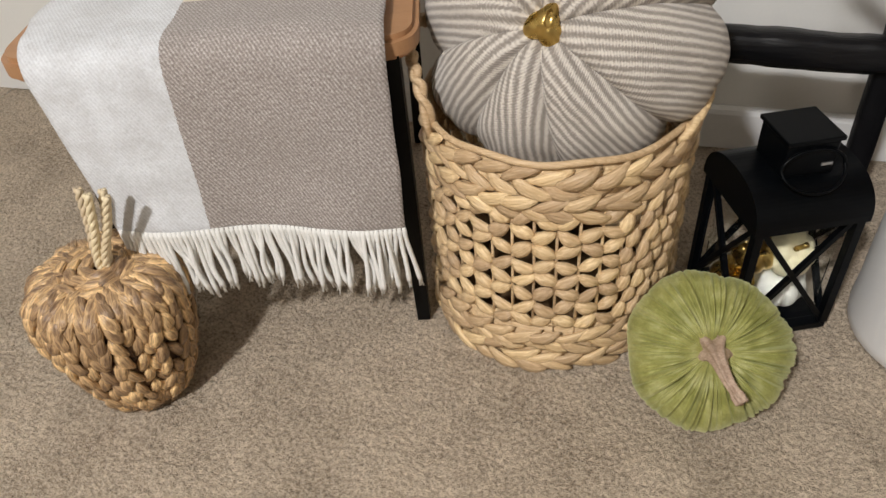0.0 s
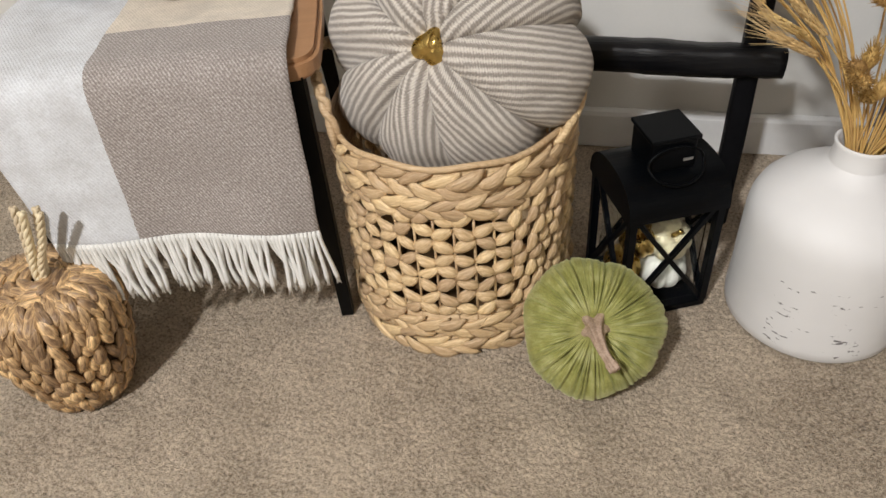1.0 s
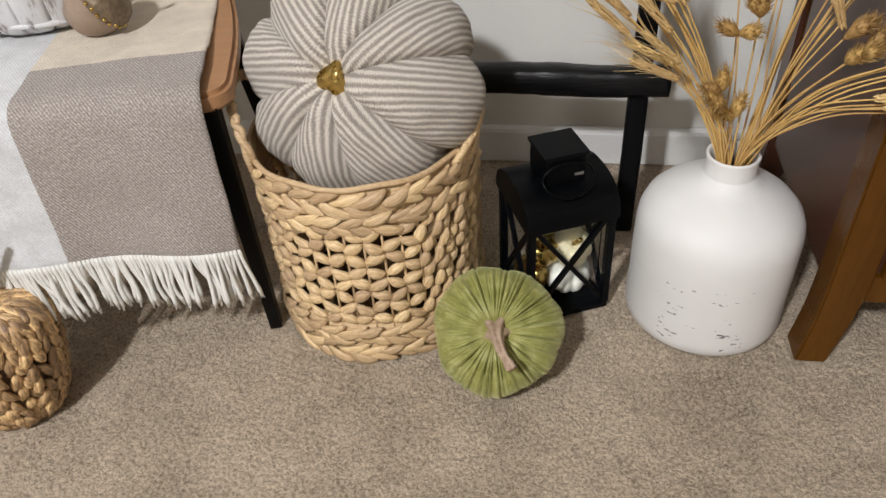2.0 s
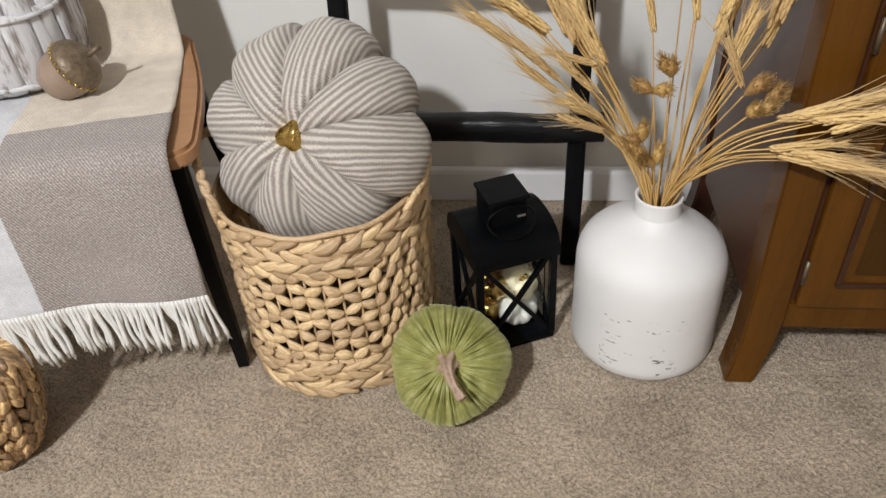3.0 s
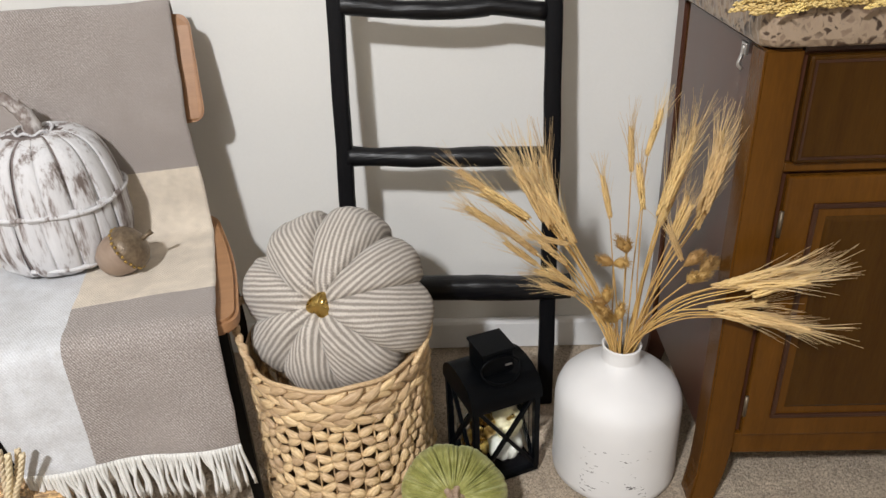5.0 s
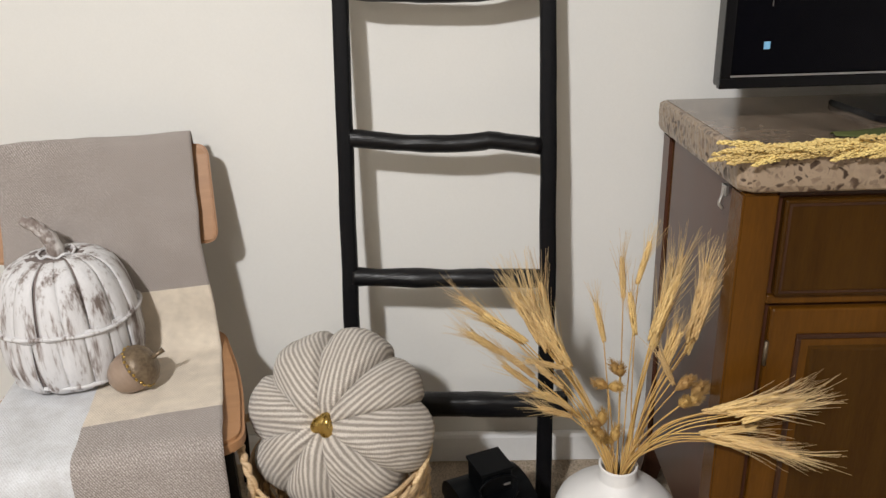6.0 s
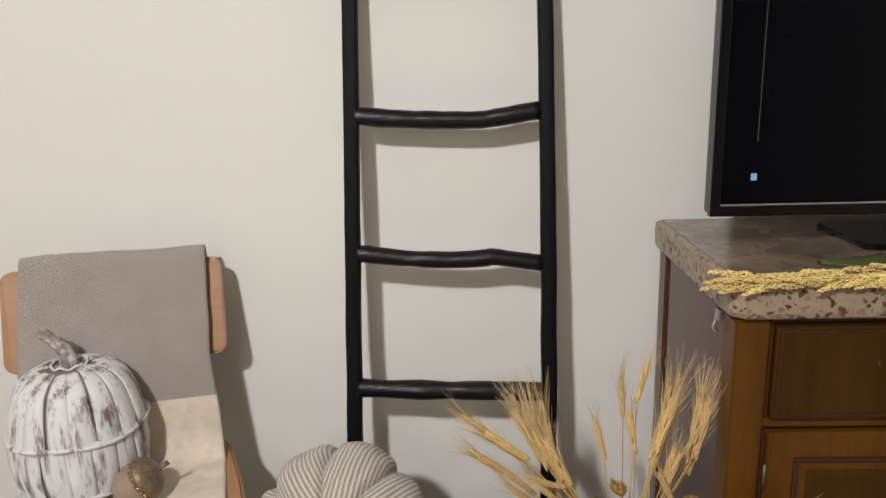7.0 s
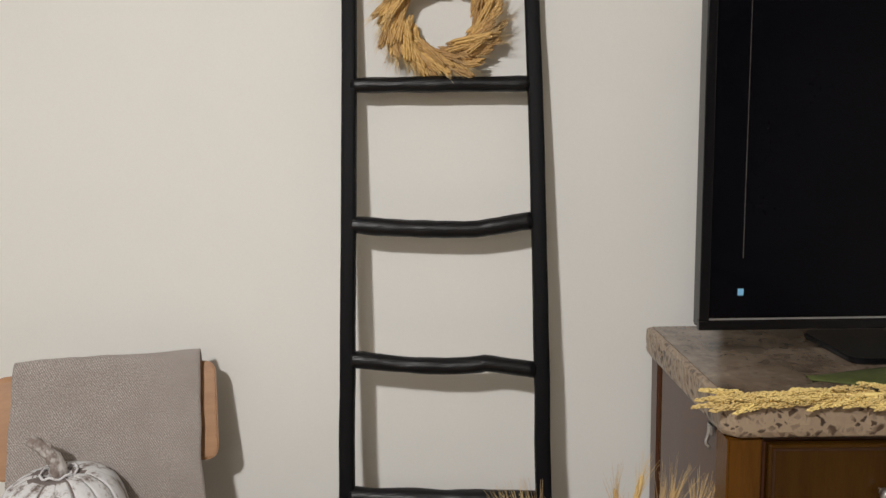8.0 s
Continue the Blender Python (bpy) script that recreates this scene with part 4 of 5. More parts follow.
def small_pumpkin(label, at, R, H, lobes, mat, spin, tilt=(0, 0, 1)):
    c = thing("pumpkin_ornament", label, "ornament", facing(at, tilt, (math.cos(spin), math.sin(spin), 0)), "ornaments in the lantern")
    def fn(u, v):
        a, t = 2 * math.pi * u, math.pi * (0.02 + 0.96 * v)
        r = R * math.sin(t) ** 0.8 * (0.86 + 0.14 * abs(math.cos(lobes * a / 2)) ** 0.6)
        return (r * math.cos(a), r * math.sin(a), H * math.cos(t) - math.copysign(0.4 * H, math.cos(t)) * math.exp(-(r / (0.3 * R)) ** 2))
    part("body", surf(fn, 64, 20, wrap_u=True), mat, c)
    part("stem", tube([(0, 0, 0.4 * H), (0.002, 0, 1.0 * H), (0.005, 0, 1.35 * H)], [0.005, 0.0035, 0.004], 8), M_GOLD, c, "gold stem")


small_pumpkin("small ribbed white pumpkin inside the lantern", (0.210, 0.846, 0.044), 0.042, 0.032, 10, M_WHITEBALL, 0.3, (0.1, -0.2, 1))
small_pumpkin("small ribbed cream pumpkin inside the lantern", (0.215, 0.842, 0.101), 0.036, 0.029, 8, M_CREAM, 0.8, (0.3, -0.6, 0.8))
small_pumpkin("small shiny gold pumpkin inside the lantern", (0.172, 0.834, 0.100), 0.030, 0.026, 8, M_GOLD, 0.1, (-0.2, -0.5, 0.9))
small_pumpkin("small shiny gold pumpkin inside the lantern", (0.155, 0.842, 0.042), 0.034, 0.029, 8, M_GOLD, 0.5, (0.0, -0.3, 1))


# ---- the vase with its wheat ----
VX, VY = 0.436, 0.828


def vase():
    prof = [(0.002, 0.010), (0.108, 0.005), (0.119, 0.0), (0.123, 0.005), (0.1245, 0.02), (0.123, 0.06), (0.1235, 0.11), (0.1228, 0.172), (0.1205, 0.190), (0.1135, 0.207), (0.100, 0.222), (0.080, 0.237), (0.058, 0.250), (0.0445, 0.258), (0.0378, 0.268), (0.036, 0.282), (0.0365, 0.292), (0.0375, 0.297), (0.0355, 0.2985), (0.032, 0.296), (0.031, 0.27), (0.05, 0.245), (0.105, 0.19), (0.114, 0.02), (0.002, 0.016)]
    c = thing("vase", "matt white ceramic bottle vase with small dark chips, on the carpet", "vase", pose(VX, VY, 0))
    part("body", lathe(prof[:15], 96), M_VASE, c)
    part("neck", lathe(prof[14:], 96), M_VASE, c)


vase()


def ear_mesh(length=0.085, seed=0, bm=None, at=None):
    """A wheat ear along z: slim overlapping grains that point up, fuller in the middle."""
    rnd = random.Random(seed)
    out = bm or bmesh.new()
    at = at or Matrix()
    n = round(length / 0.0052)
    for k in range(n):
        f = k / n
        r = 0.0046 * (0.55 + 0.8 * math.sin(math.pi * min(1, 0.14 + 0.80 * f)) ** 0.8)
        for side in range(3):
            a = side * 2.094 + (k % 2) * 1.047 + rnd.uniform(-0.3, 0.3)
            er = Vector((math.cos(a), math.sin(a), 0))
            m = facing(er * r * 0.80 + Vector((0, 0, f * length)), er, Vector((0, 0, 1)) + er * rnd.uniform(0.10, 0.32))
            blob(0.0195 * rnd.uniform(0.85, 1.15), 0.0056, 0.0048, 0, 4, 5, 0.62, out, at @ m)
    return out


def awn_mesh(length=0.085, reach=0.085, seed=0, count=60, spread=0.24):
    """The long bristles of an ear: they start all along it and run on past its tip."""
    rnd = random.Random(seed)
    bm = bmesh.new()
    for k in range(count):
        f = 0.12 + 0.86 * k / count
        a = rnd.random() * 6.283
        er = Vector((math.cos(a), math.sin(a), 0))
        s = rnd.uniform(0.3, 1.0) ** 1.3 * spread
        b = Vector((0, 0, f * length)) + er * 0.004
        e = b + reach * rnd.uniform(0.6, 1.1) * (Vector((0, 0, 1)) + er * s).normalized()
        mid = (b + e) / 2 - er * 0.003
        tube([b, mid, e], [0.00045, 0.0004, 0.0002], 3, bm, False)
    return bm


EARS = [mesh_of(ear_mesh(0.095, s), "ear", M_WHEAT) for s in range(3)]
SMALL_EARS = [mesh_of(ear_mesh(0.058, s + 9), "ear", M_WREATH) for s in range(3)]
AWNS = [mesh_of(awn_mesh(0.088, 0.088, s, 32, 0.30), "beard", M_AWN) for s in range(3)]
SHORT_AWNS = [mesh_of(awn_mesh(0.05, 0.045, s + 5, 24, 0.5), "beard", M_AWN) for s in range(3)]


def stalk(tip, way, kind, k, rnd):
    """A wheat stalk from the vase's neck to the foot of its ear at tip."""
    c = thing("wheat_stalk", "dried golden wheat stalk with bearded ear, standing in the vase" if kind != "pod" else "dried golden seed pod on a thin straw, standing in the vase", "dried wheat", pose(VX, VY, 0), "dried stalks in the vase")
    tip = Vector(tip) - Vector((VX, VY, 0))
    a = math.atan2(tip.y, tip.x) + rnd.uniform(-0.4, 0.4)
    out = Vector((tip.x, tip.y, 0))
    at_neck = Vector((0.020 * math.cos(a), 0.020 * math.sin(a), 0.298)) + Vector((rnd.uniform(-0.006, 0.006), rnd.uniform(-0.006, 0.006), 0))
    foot = Vector((-0.6 * at_neck.x, -0.6 * at_neck.y, 0.16))
    mid = at_neck.lerp(tip, 0.5) + Vector((-0.10 * out.x, -0.10 * out.y, 0.04 * out.length))
    if kind == "side":
        mid = at_neck.lerp(tip, 0.5) + Vector((-0.012, 0, 0.030))
    path = smooth_path([foot, at_neck, mid, tip], 22)
    part("stem", tube(path, [0.0017 - 0.00003 * i for i in range(23)], 6), M_STEMS, c)
    d = Vector(way).normalized() if way else (path[-1] - path[-3]).normalized()
    m = facing(path[-1] - d * 0.004, d, (rnd.uniform(-1, 1), rnd.uniform(-1, 1), 0.3))
    if kind == "pod":
        for j in range(2):
            dd = (d + Vector((rnd.uniform(-0.6, 1.0), rnd.uniform(-0.8, 0.3), rnd.uniform(-0.5, 0.4)))).normalized()
            piece("pod", PODS, c, facing(path[-1] + dd * 0.003 * j, dd, (rnd.random(), rnd.random(), 1)) @ Matrix.Diagonal((1.15, 1.15, 1.3, 1)))
    else:
        s = min(1.2, max(0.78, Vector(way).length / 0.095))
        piece("ear", EARS[k % 3], c, m @ Matrix.Scale(s, 4))
        tagged(piece("beard", AWNS[k % 3], c, m @ Matrix.Scale(s, 4)), "fine pale awns", kind="stuff")


def pod_mesh():
    """A fuzzy seed head along z."""
    rnd = random.Random(31)
    bm = blob(0.030, 0.015, 0.014, 0, 7, 8, 0.8, None, pose(0, 0, 0.013, 0, -90))
    for k in range(120):
        a, z = rnd.random() * 6.283, rnd.uniform(0.0, 0.028)
        er = Vector((math.cos(a), math.sin(a), 0))
        b = er * 0.006 * math.sin(math.pi * min(1, z / 0.03 + 0.05)) + Vector((0, 0, z))
        tube([b, b + (er * rnd.uniform(0.3, 0.9) + Vector((0, 0, 1))).normalized() * rnd.uniform(0.005, 0.011)], [0.0006, 0.0002], 3, bm, False)
    return bm


PODS = mesh_of(pod_mesh(), "pod", M_POD)


def wheat_bunch():
    rnd = random.Random(21)
    # the foot and the tip of each ear: leaning out over the lantern, upright, and two bunches that hang towards the cabinet
    ears = [((0.305, 0.86, 0.532), (0.239, 0.88, 0.671)), ((0.290, 0.82, 0.563), (0.256, 0.82, 0.689)), ((0.315, 0.80, 0.549), (0.265, 0.79, 0.645)), ((0.280, 0.84, 0.564), (0.233, 0.85, 0.657)), ((0.249, 0.82, 0.576), (0.178, 0.80, 0.638)), ((0.262, 0.80, 0.517), (0.208, 0.78, 0.578)), ((0.209, 0.80, 0.561), (0.154, 0.77, 0.617)), ((0.312, 0.77, 0.510), (0.268, 0.75, 0.562)), ((0.331, 0.79, 0.434), (0.270, 0.76, 0.472))]
    ears += [((0.196, 0.82, 0.615), (0.137, 0.80, 0.672)), ((0.313, 0.78, 0.540), (0.258, 0.76, 0.565)), ((0.398, 0.84, 0.566), (0.383, 0.84, 0.630)), ((0.434, 0.86, 0.644), (0.429, 0.86, 0.702)), ((0.449, 0.82, 0.589), (0.434, 0.81, 0.670)), ((0.455, 0.84, 0.680), (0.468, 0.84, 0.735)), ((0.486, 0.84, 0.568), (0.506, 0.83, 0.671)), ((0.484, 0.80, 0.604), (0.511, 0.79, 0.717))]
    ears += [((0.519, 0.86, 0.626), (0.537, 0.86, 0.718)), ((0.540, 0.80, 0.560), (0.559, 0.79, 0.657)), ((0.544, 0.78, 0.601), (0.564, 0.77, 0.717)), ((0.545, 0.80, 0.635), (0.560, 0.80, 0.726)), ((0.493, 0.78, 0.556), (0.506, 0.77, 0.619)), ((0.504, 0.76, 0.520), (0.475, 0.75, 0.584))]
    for k, (foot, tip) in enumerate(ears):
        stalk(foot, Vector(tip) - Vector(foot), "ear", k, rnd)
        if k < 9 or k in (15, 17, 19, 21):
            # a second ear close by in the thick of the bunch
            off = Vector((rnd.uniform(-0.016, 0.016), rnd.uniform(-0.03, 0.03), rnd.uniform(-0.035, 0.010)))
            stalk(Vector(foot) + off, Vector(tip) - Vector(foot) + 0.3 * off, "ear", k + 1, rnd)
    for k in range(11):
        low = k % 2
        j = k // 2
        foot = Vector((0.546 + 0.010 * j + 0.006 * (j > 2), 0.686 - 0.005 * j, (0.462 if low else 0.511) + rnd.uniform(-0.008, 0.006)))
        stalk(foot, Vector((0.086, -0.016 + rnd.uniform(-0.025, 0.025), (rnd.uniform(-0.018, 0.014) if low else rnd.uniform(-0.012, 0.048)))), "side", 30 + k, rnd)
    for k, foot in enumerate(((0.400, 0.79, 0.492), (0.420, 0.79, 0.515), (0.522, 0.76, 0.470), (0.548, 0.78, 0.477), (0.515, 0.77, 0.496), (0.391, 0.78, 0.420), (0.415, 0.79, 0.374), (0.386, 0.77, 0.412))):
        stalk(foot, None, "pod", 50 + k, rnd)


wheat_bunch()


# ---- the ladder and its wreath ----
def rail_y(z):
    return 1.028 + 0.115 * z


def ladder():
    c = thing("wooden_ladder", "rustic black-stained branch ladder leaning on the wall", "ladder")
    rnd = random.Random(6)
    for x0, dx, bow in ((-0.1095, 0.0205, 0.0), (0.3140, 0.0190, -0.0105)):
        bm = bmesh.new()
        rings = []
        for i in range(38):
            z = 1.86 * i / 37
            x = x0 + dx * z + bow * z * z + 0.003 * math.sin(2.3 * z + x0 * 20) + 0.0015 * noise.noise(Vector((x0, z * 9, 0)))
            w, d = 0.0175 - 0.001 * z + 0.0008 * noise.noise(Vector((x0, z * 12, 3))), 0.015
            ring = []
            for a in range(16):
                q = 2 * math.pi * a / 16
                sx, sy = math.copysign(abs(math.cos(q)) ** 0.45, math.cos(q)), math.copysign(abs(math.sin(q)) ** 0.45, math.sin(q))
                ring.append(bm.verts.new((x + w * sx, rail_y(z) + d * sy, z)))
            rings.append(ring)
        for r, s in zip(rings, rings[1:]):
            for a in range(16):
                bm.faces.new((r[a], r[(a + 1) % 16], s[(a + 1) % 16], s[a]))
        bm.faces.new(rings[0][::-1]), bm.faces.new(rings[-1])
        part("rail", bm, M_BLACK, c)
    rungs = [([(-0.11, 0.300), (0.0, 0.302), (0.14, 0.300), (0.25, 0.295), (0.366, 0.297)], 0.0265, -0.018),
             ([(-0.092, 0.591), (0.005, 0.586), (0.124, 0.582), (0.308, 0.577)], 0.0205, 0.0),
             ([(-0.083, 0.885), (-0.05, 0.882), (0.021, 0.874), (0.111, 0.868), (0.189, 0.871), (0.214, 0.872), (0.310, 0.858)], 0.0180, 0.0),
             ([(-0.078, 1.174), (-0.05, 1.171), (0.005, 1.166), (0.077, 1.162), (0.174, 1.160), (0.223, 1.164), (0.308, 1.176)], 0.0185, 0.0),
             ([(-0.072, 1.469), (0.083, 1.468), (0.190, 1.466), (0.306, 1.465)], 0.0165, 0.0),
             ([(-0.056, 1.757), (0.12, 1.760), (0.302, 1.755)], 0.0165, 0.0)]
    for line, r, fwd in rungs:
        path = smooth_path([(x, rail_y(z) + fwd, z) for x, z in line], 40)
        radii = [r * (1 + 0.10 * noise.noise(Vector((p.x * 14, p.z * 31, 0))) + 0.05 * noise.noise(Vector((p.x * 45, p.z * 9, 4)))) for p in path]
        bm = tube(path, radii, 14)
        if fwd:
            # the lowest rung is a squared log
            for v in bm.verts:
                zc = 0.298
                dy, dz = v.co.y - (rail_y(zc) + fwd), v.co.z - zc
                q = max(abs(dy), abs(dz)) / max(1e-6, math.hypot(dy, dz))
                k = 1 + 0.75 * (1 - q)
                v.co.y, v.co.z = rail_y(zc) + fwd + 0.8 * dy * k / (0.7 + 0.3 * q), zc + dz * k * 0.92
        for v in bm.verts:
            v.co += 0.0016 * noise.noise_vector(Vector((v.co.x * 16, v.co.y * 130, v.co.z * 130)))
        part("rung", bm, M_RUNG, c)


ladder()


def wreath():
    cx, cz = 0.121, 1.615
    c = thing("wheat_wreath", "golden dried wheat wreath hanging between the ladder rails", "wreath", pose(cx, rail_y(cz) - 0.014, cz, 6.5) @ Matrix.Scale(1.27, 4))
    ring = [(0.080 * math.cos(a), 0.0, 0.080 * math.sin(a)) for a in (2 * math.pi * j / 48 for j in range(49))]
    part("ring", tube(ring, 0.014, 8, caps=False), M_WREATH, c, "straw ring")
    part("hanger", tube([(0, 0, 0.085), (0, 0.004, 0.12), (0, 0.006, 0.152)], 0.0012, 5), M_ROPE, c, "thin string")
    rnd = random.Random(7)
    n = 170
    for k in range(n):
        a = 2 * math.pi * (k + rnd.random()) / n * 3
        r = 0.060 + 0.032 * rnd.random()
        er, et = Vector((math.cos(a), 0, math.sin(a))), Vector((-math.sin(a), 0, math.cos(a)))
        d = (et * rnd.uniform(0.75, 1.0) + er * rnd.uniform(0.10, 0.75) + Vector((0, rnd.uniform(-0.28, 0.04), 0))).normalized()
        m = facing(er * r + Vector((0, rnd.uniform(-0.016, 0.006), 0)) - d * 0.02, d, (0.3, 1, 0.2))
        piece("ear", SMALL_EARS[k % 3], c, m @ Matrix.Scale(rnd.uniform(0.8, 1.05), 4))
        if k % 3 != 0:
            tagged(piece("beard", SHORT_AWNS[k % 3], c, m @ Matrix.Diagonal((0.6, 0.6, 0.9, 1))), kind="stuff")


wreath()


# ---- the cabinet with its stone top, garland and television ----
CX0, CX1, CY0, CY1 = 0.575, 1.80, 0.722, 1.185


def panel_front(name, x0, x1, z0, z1, parent, raised=True):
    """A drawer front or door: frame, dark groove and raised field."""
    d = part(name, box(x0, x1, CY0 - 0.012, CY0 + 0.006, z0, z1, 0.004), M_CAB if raised else M_DOOR, parent, "", False)
    if raised:
        f = 0.050
        bm = bmesh.new()
        steps = [(f - 0.004, -0.0125), (f, -0.0075), (f + 0.012, -0.0060), (f + 0.020, -0.0135), (f + 0.024, -0.0150)]
        loops = []
        for g, y in steps:
            loops.append([bm.verts.new((x, CY0 + y, z)) for x, z in ((x0 + g, z0 + g), (x1 - g, z0 + g), (x1 - g, z1 - g), (x0 + g, z1 - g))])
        for r, s in zip(loops, loops[1:]):
            for k in range(4):
                bm.faces.new((r[k], r[(k + 1) % 4], s[(k + 1) % 4], s[k]))
        bm.faces.new(loops[-1])
        bmesh.ops.translate(bm, vec=(0, -0.002, 0), verts=bm.verts)
        part("raised_panel", bm, M_DOOR, d, "", False)
        for a, b, e, g in ((x0 + f - 0.006, x1 - f + 0.006, z1 - f - 0.002, z1 - f + 0.006), (x0 + f - 0.006, x1 - f + 0.006, z0 + f - 0.006, z0 + f + 0.002), (x0 + f - 0.006, x0 + f + 0.002, z0 + f + 0.002, z1 - f - 0.002), (x1 - f - 0.002, x1 - f + 0.006, z0 + f + 0.002, z1 - f - 0.002)):
            part("moulding", box(a, b, CY0 - 0.0165, CY0 - 0.011, e, g, 0.0015), M_GROOVE, d, "dark moulding", False)
    else:
        for a, b, e, g in ((x0 + 0.006, x1 - 0.006, z1 - 0.010, z1 - 0.006), (x0 + 0.006, x1 - 0.006, z0 + 0.006, z0 + 0.010), (x0 + 0.006, x0 + 0.010, z0 + 0.010, z1 - 0.010), (x1 - 0.010, x1 - 0.006, z0 + 0.010, z1 - 0.010)):
            part("moulding", box(a, b, CY0 - 0.0135, CY0 - 0.0115, e, g), M_GROOVE, d, "dark moulding", False)
    return d


def cabinet():
    c = thing("media_cabinet", "warm brown varnished wooden cabinet with panelled doors on splayed feet", "cabinet")
    part("body", box(CX0 + 0.012, CX1 - 0.012, CY0 + 0.010, CY1 - 0.004, 0.118, 0.868), M_CABD, c, "", False)
    for x in (CX0, CX1 - 0.055):
        for y0, y1, fwd in ((CY0 - 0.004, CY0 + 0.050, -1), (CY1 - 0.050, CY1, 1)):
            bm = bmesh.new()
            side = -1 if x == CX0 else 1
            rings = []
            for z, o, w in ((0.0, 0.020, 0.046), (0.03, 0.014, 0.047), (0.075, 0.005, 0.051), (0.13, 0.0, 0.055), (0.868, 0.0, 0.055)):
                a = x + (0.055 - w) / 2 + side * o
                rings.append([bm.verts.new(p) for p in ((a, y0 + fwd * o * 0.5, z), (a + w, y0 + fwd * o * 0.5, z), (a + w, y1 + fwd * o * 0.5, z), (a, y1 + fwd * o * 0.5, z))])
            for r, s in zip(rings, rings[1:]):
                for k in range(4):
                    bm.faces.new((r[k], r[(k + 1) % 4], s[(k + 1) % 4], s[k]))
            bm.faces.new(rings[0][::-1]), bm.faces.new(rings[-1])
            bmesh.ops.bevel(bm, geom=list(bm.edges), offset=0.003, segments=2, affect="EDGES")
            part("post", bm, M_CAB if fwd < 0 else M_CABD, c, "corner post with splayed foot", False)
    # side panels set in a frame
    for x, s in ((CX0, 1), (CX1, -1)):
        a, b = sorted((x + s * 0.0035, x + s * 0.020))
        part("side_panel", box(a, b, CY0 + 0.052, CY1 - 0.075, 0.14, 0.866), M_CABD, c, "", False)
        a, b = sorted((x + s * 0.007, x + s * 0.020))
        part("side_groove", box(a, b, CY1 - 0.074, CY1 - 0.051, 0.14, 0.866), M_CAB, c, "", False)
    for z0, z1 in ((0.862, 0.872), (0.682, 0.697), (0.118, 0.166)):
        part("rail", box(CX0 + 0.056, CX1 - 0.056, CY0, CY0 + 0.02, z0, z1, 0.002), M_CAB if z0 < 0.8 else M_GROOVE, c, "", False)
    n, x0, w = 3, CX0 + 0.060, (CX1 - CX0 - 0.12) / 3
    for k in range(n):
        a, b = x0 + k * w + 0.002, x0 + (k + 1) * w - 0.002
        d = panel_front("drawer", a, b, 0.700, 0.860, c, False)
        part("knob", lathe([(0.001, 0.024), (0.010, 0.023), (0.014, 0.018), (0.012, 0.012), (0.006, 0.008), (0.007, 0.0)], 20), M_STEEL, d, "round metal knob", True, pose((a + b) / 2, CY0 - 0.012, 0.78, 90))
        d = panel_front("door", a, b, 0.170, 0.678, c)
        if k == 0:
            for z in (0.24, 0.60):
                part("hinge", tube([(a - 0.002, CY0 - 0.013, z - 0.022), (a - 0.002, CY0 - 0.013, z + 0.022)], 0.0035, 8), M_HINGE, d, "dull metal hinge")
    part("hook", tube(smooth_path([(CX0 - 0.004, 0.792, 0.860), (CX0 - 0.006, 0.792, 0.845), (CX0 - 0.010, 0.790, 0.832), (CX0 - 0.004, 0.788, 0.824)], 10), 0.003, 6), M_STEEL, c, "small bright metal hook")
    part("hook_plate", box(CX0 - 0.005, CX0, 0.782, 0.802, 0.846, 0.864, 0.001), M_STEEL, c, "", False)


cabinet()


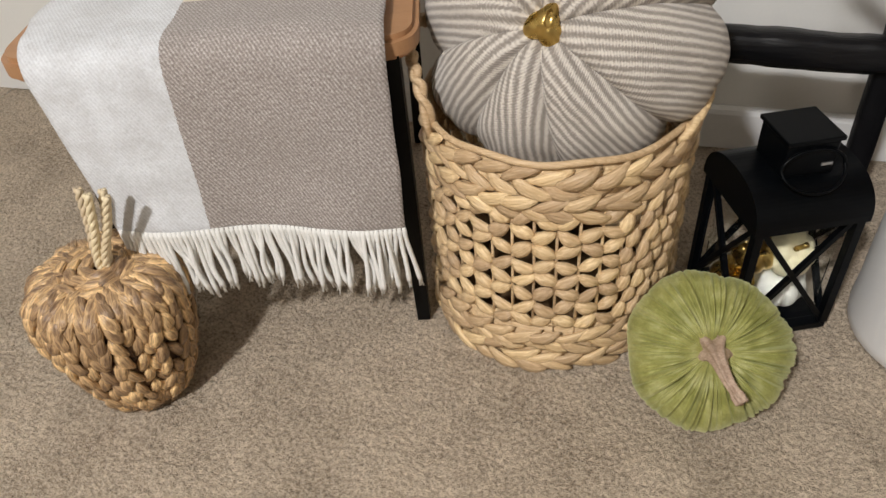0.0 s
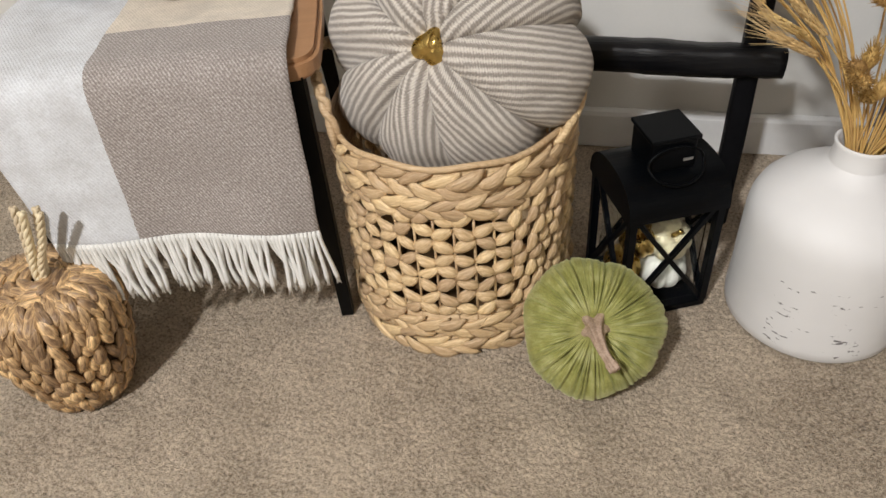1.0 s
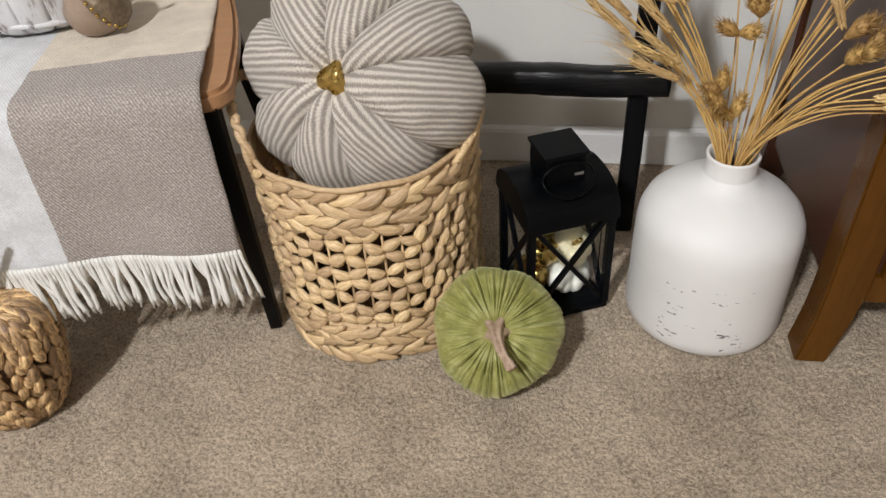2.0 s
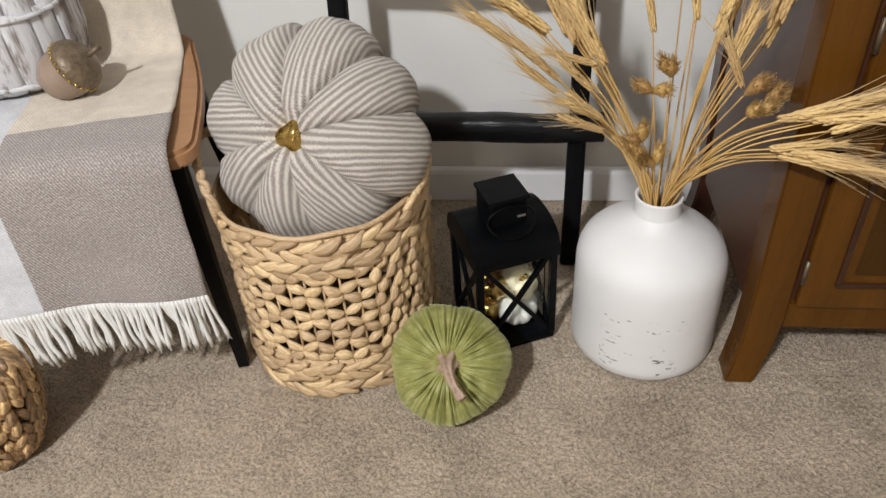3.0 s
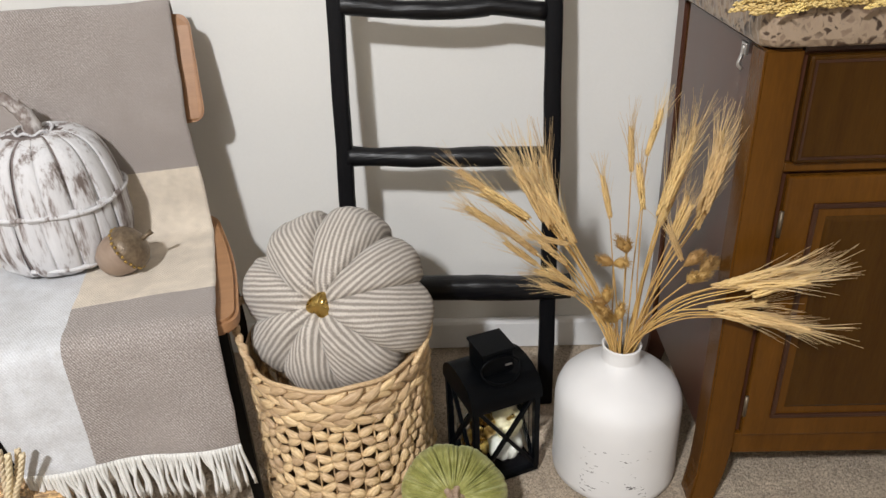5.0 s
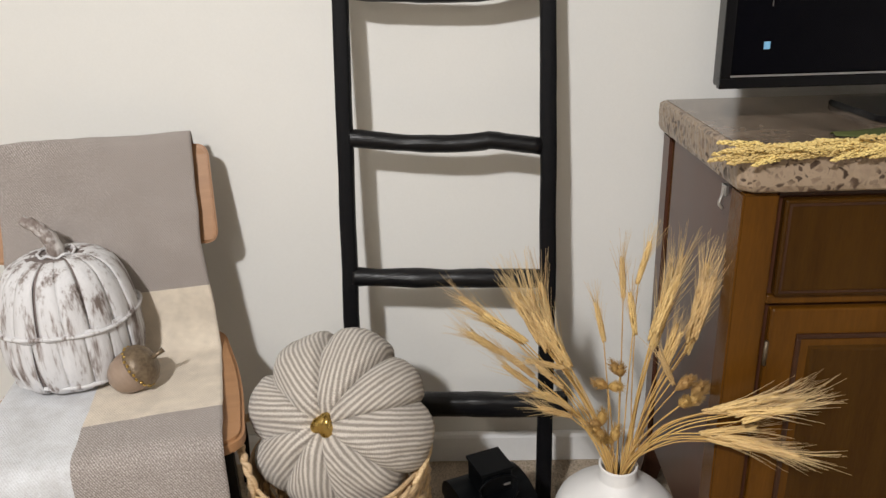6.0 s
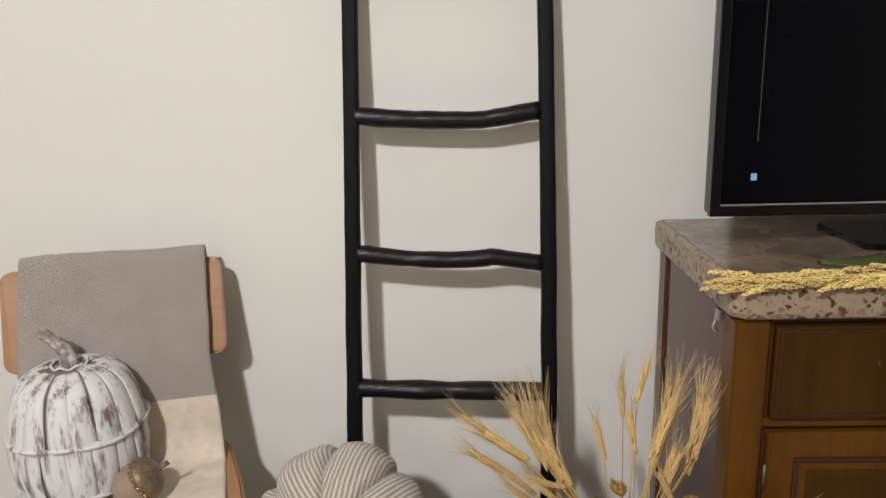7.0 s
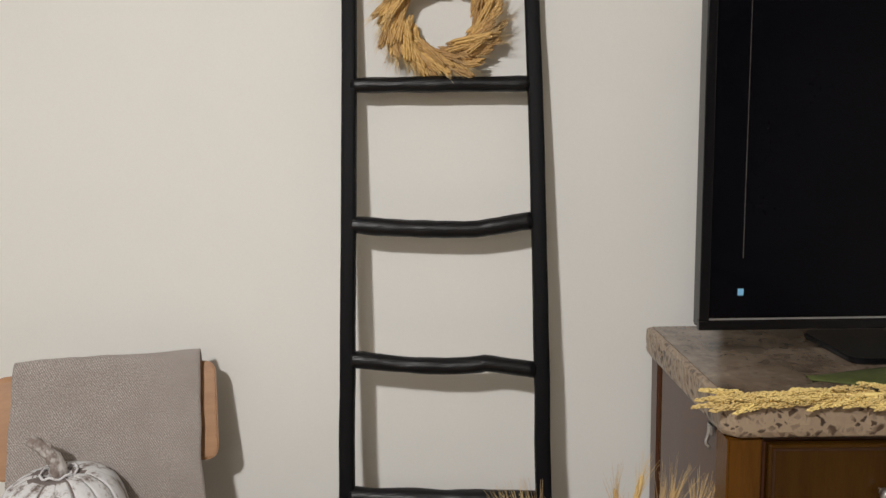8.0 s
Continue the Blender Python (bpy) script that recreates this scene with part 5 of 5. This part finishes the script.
def stone_top():
    """A thick slab with a rough-hewn, slightly wavy edge all round."""
    x0, x1, y0, y1 = CX0 - 0.013, CX1 + 0.013, CY0 - 0.020, CY1 + 0.004
    rim = []
    def run(a, b, n):
        for i in range(n):
            rim.append((a[0] + (b[0] - a[0]) * i / n, a[1] + (b[1] - a[1]) * i / n))
    r = 0.018
    run((x0 + r, y0), (x1 - r, y0), 150)
    run((x1 - r, y0), (x1, y0 + r), 4)
    run((x1, y0 + r), (x1, y1), 50)
    run((x1, y1), (x0, y1), 20)
    run((x0, y1), (x0, y0 + r), 50)
    run((x0, y0 + r), (x0 + r, y0), 4)
    levels = [(0.935, 0.010), (0.9335, 0.004), (0.929, 0.0005), (0.919, 0.0), (0.907, 0.0), (0.895, 0.0), (0.884, 0.0005), (0.876, 0.003), (0.873, 0.007)]
    cx, cy = (x0 + x1) / 2, (y0 + y1) / 2
    bm = bmesh.new()
    loops = []
    for z, inset in levels:
        loop = []
        for x, y in rim:
            rough = 0.0035 * noise.noise(Vector((x * 45, y * 45, z * 55))) + 0.0018 * noise.noise(Vector((x * 130, y * 130, z * 130)))
            g = inset + (abs(rough) if 0.874 < z < 0.934 else 0.0)
            sx, sy = (1 if x < cx else -1), (1 if y < cy else -1)
            nx = g * sx if min(x - x0, x1 - x) < r + 0.001 else 0.0
            ny = g * sy if min(y - y0, y1 - y) < r + 0.001 else 0.0
            loop.append(bm.verts.new((x + nx, y + ny, z)))
        loops.append(loop)
    k = len(rim)
    for p, q in zip(loops, loops[1:]):
        for i in range(k):
            bm.faces.new((p[i], q[i], q[(i + 1) % k], p[(i + 1) % k]))
    bm.faces.new(loops[0])
    bm.faces.new(loops[-1][::-1])
    bmesh.ops.recalc_face_normals(bm, faces=bm.faces)
    slab = thing("countertop", "thick polished brown granite top with a rough-hewn edge", "countertop")
    part("rough_edge", bm, M_GRANITE, slab, "dark stones in tan ground, rough-hewn", False)
    bm = bmesh.new()
    e = 0.011
    bm.faces.new([bm.verts.new((x, y, 0.9365)) for x, y in ((x0 + e + 0.012, y0 + e), (x1 - e, y0 + e), (x1 - e, y1 - 0.012), (x0 + e, y1 - 0.012), (x0 + e, y0 + e + 0.012))])
    top = bmesh.ops.extrude_face_region(bm, geom=list(bm.faces))
    bmesh.ops.translate(bm, vec=(0, 0, -0.004), verts=[v for v in top["geom"] if isinstance(v, bmesh.types.BMVert)])
    bmesh.ops.recalc_face_normals(bm, faces=bm.faces)
    part("polished_face", bm, M_POLISHED, slab, "smooth polished brown face", False)


stone_top()


def garland():
    c = thing("millet_garland", "yellow dried millet garland lying along the stone edge", "garland", pose(0, 0, 0.935))
    rnd = random.Random(9)
    part("cord", tube([(0.570, 0.702, 0.008), (0.9, 0.703, 0.008), (1.3, 0.705, 0.008)], 0.004, 6), M_GARL, c)
    sprigs = []
    for s in range(3):
        bm = bmesh.new()
        r2 = random.Random(s)
        for k in range(90):
            f = k / 90
            a = r2.random() * 6.283
            r = 0.0072 * (1 - 0.6 * f) * r2.uniform(0.4, 1)
            blob(0.0075, 0.0034, 0.0032, 0, 3, 5, 0.8, bm, facing((r * math.cos(a), r * math.sin(a), 0.060 * f), (math.cos(a), math.sin(a), 0.2), (0.45 * math.cos(a), 0.45 * math.sin(a), 1)))
        sprigs.append(mesh_of(bm, "sprig", M_GARL))
    for k in range(120):
        x = 0.532 + 0.0061 * k
        d = Vector((-1.0, rnd.uniform(-0.36, 0.32), rnd.uniform(-0.24, 0.16))).normalized()
        low = rnd.random() < 0.5
        m = facing((x + 0.035, 0.700 + rnd.uniform(-0.009, 0.012) - 0.009 * low, (0.009 if not low else 0.000) + rnd.uniform(-0.002, 0.006)), d, (0, 0.3, 1))
        piece("sprig", sprigs[k % 3], c, m @ Matrix.Scale(rnd.uniform(0.8, 1.1), 4))


garland()


def table_mat():
    bm = surf(lambda u, v: (0.735 + 0.5 * u, 0.80 + 0.075 * (2 * v - 1) * min(1.0, 0.12 + 2.4 * u) - 0.03 * u, 0.9390 + 0.004 * math.sin(3.1 * v)), 30, 10)
    ob = tagged(part("table_runner", bm, M_MAT), "olive green cloth runner lying on the stone top", "runner")
    ob.modifiers.new("thickness", "SOLIDIFY").thickness = 0.002


table_mat()


def television():
    c = thing("television", "black flat-screen television with glossy bezel, switched off on the cabinet", "television", pose(0.580, 0.895, 1.0))
    W, Hh = 1.10, 0.66
    part("body", box(0.004, W, 0.004, 0.045, 0, Hh, 0.006), M_TV, c, "", False)
    part("screen", box(0.020, W - 0.016, -0.001, 0.003, 0.024, Hh - 0.018), M_SCREEN, c, "dark glossy screen", False)
    for b in ((0.0, W + 0.004, -0.006, 0.010, 0.0, 0.018), (0.0, W + 0.004, -0.006, 0.010, Hh - 0.016, Hh), (0.0, 0.018, -0.006, 0.010, 0.018, Hh - 0.016), (W - 0.014, W + 0.004, -0.006, 0.010, 0.018, Hh - 0.016)):
        part("bezel", box(*b, 0.002), M_TV, c, "", False)
    # thin bright strips where the glass border ends, standing in for a reflected line
    for b in ((0.0745, 0.0762, -0.0022, -0.0006, 0.130, Hh - 0.050), (W - 0.072, W - 0.0703, -0.0022, -0.0006, 0.130, Hh - 0.050)):
        part("reflection_strip", box(*b), M_REFLECTLINE, c, "thin bright strip standing in for a reflection", False)
    part("trim_line", box(0.017, W - 0.013, -0.0085, -0.0062, 0.0195, 0.0225), M_SILVER, c, "thin silver trim line", False)
    part("sticker", box(0.068, 0.078, -0.003, -0.0012, 0.063, 0.075), M_STICKER, c, "small light blue sticker", False)
    part("neck", box(W / 2 - 0.06, W / 2 + 0.06, 0.02, 0.05, -0.06, 0.06, 0.006), M_TV, c, "", False)
    base = board([(0.27, -0.02, 0.03), (W - 0.27, -0.02, 0.03), (W - 0.27, 0.19, 0.03), (0.27, 0.19, 0.03)], 0.012)
    part("foot", base, M_TV, c, "black stand foot", False, pose(0, 0, -0.052))


television()
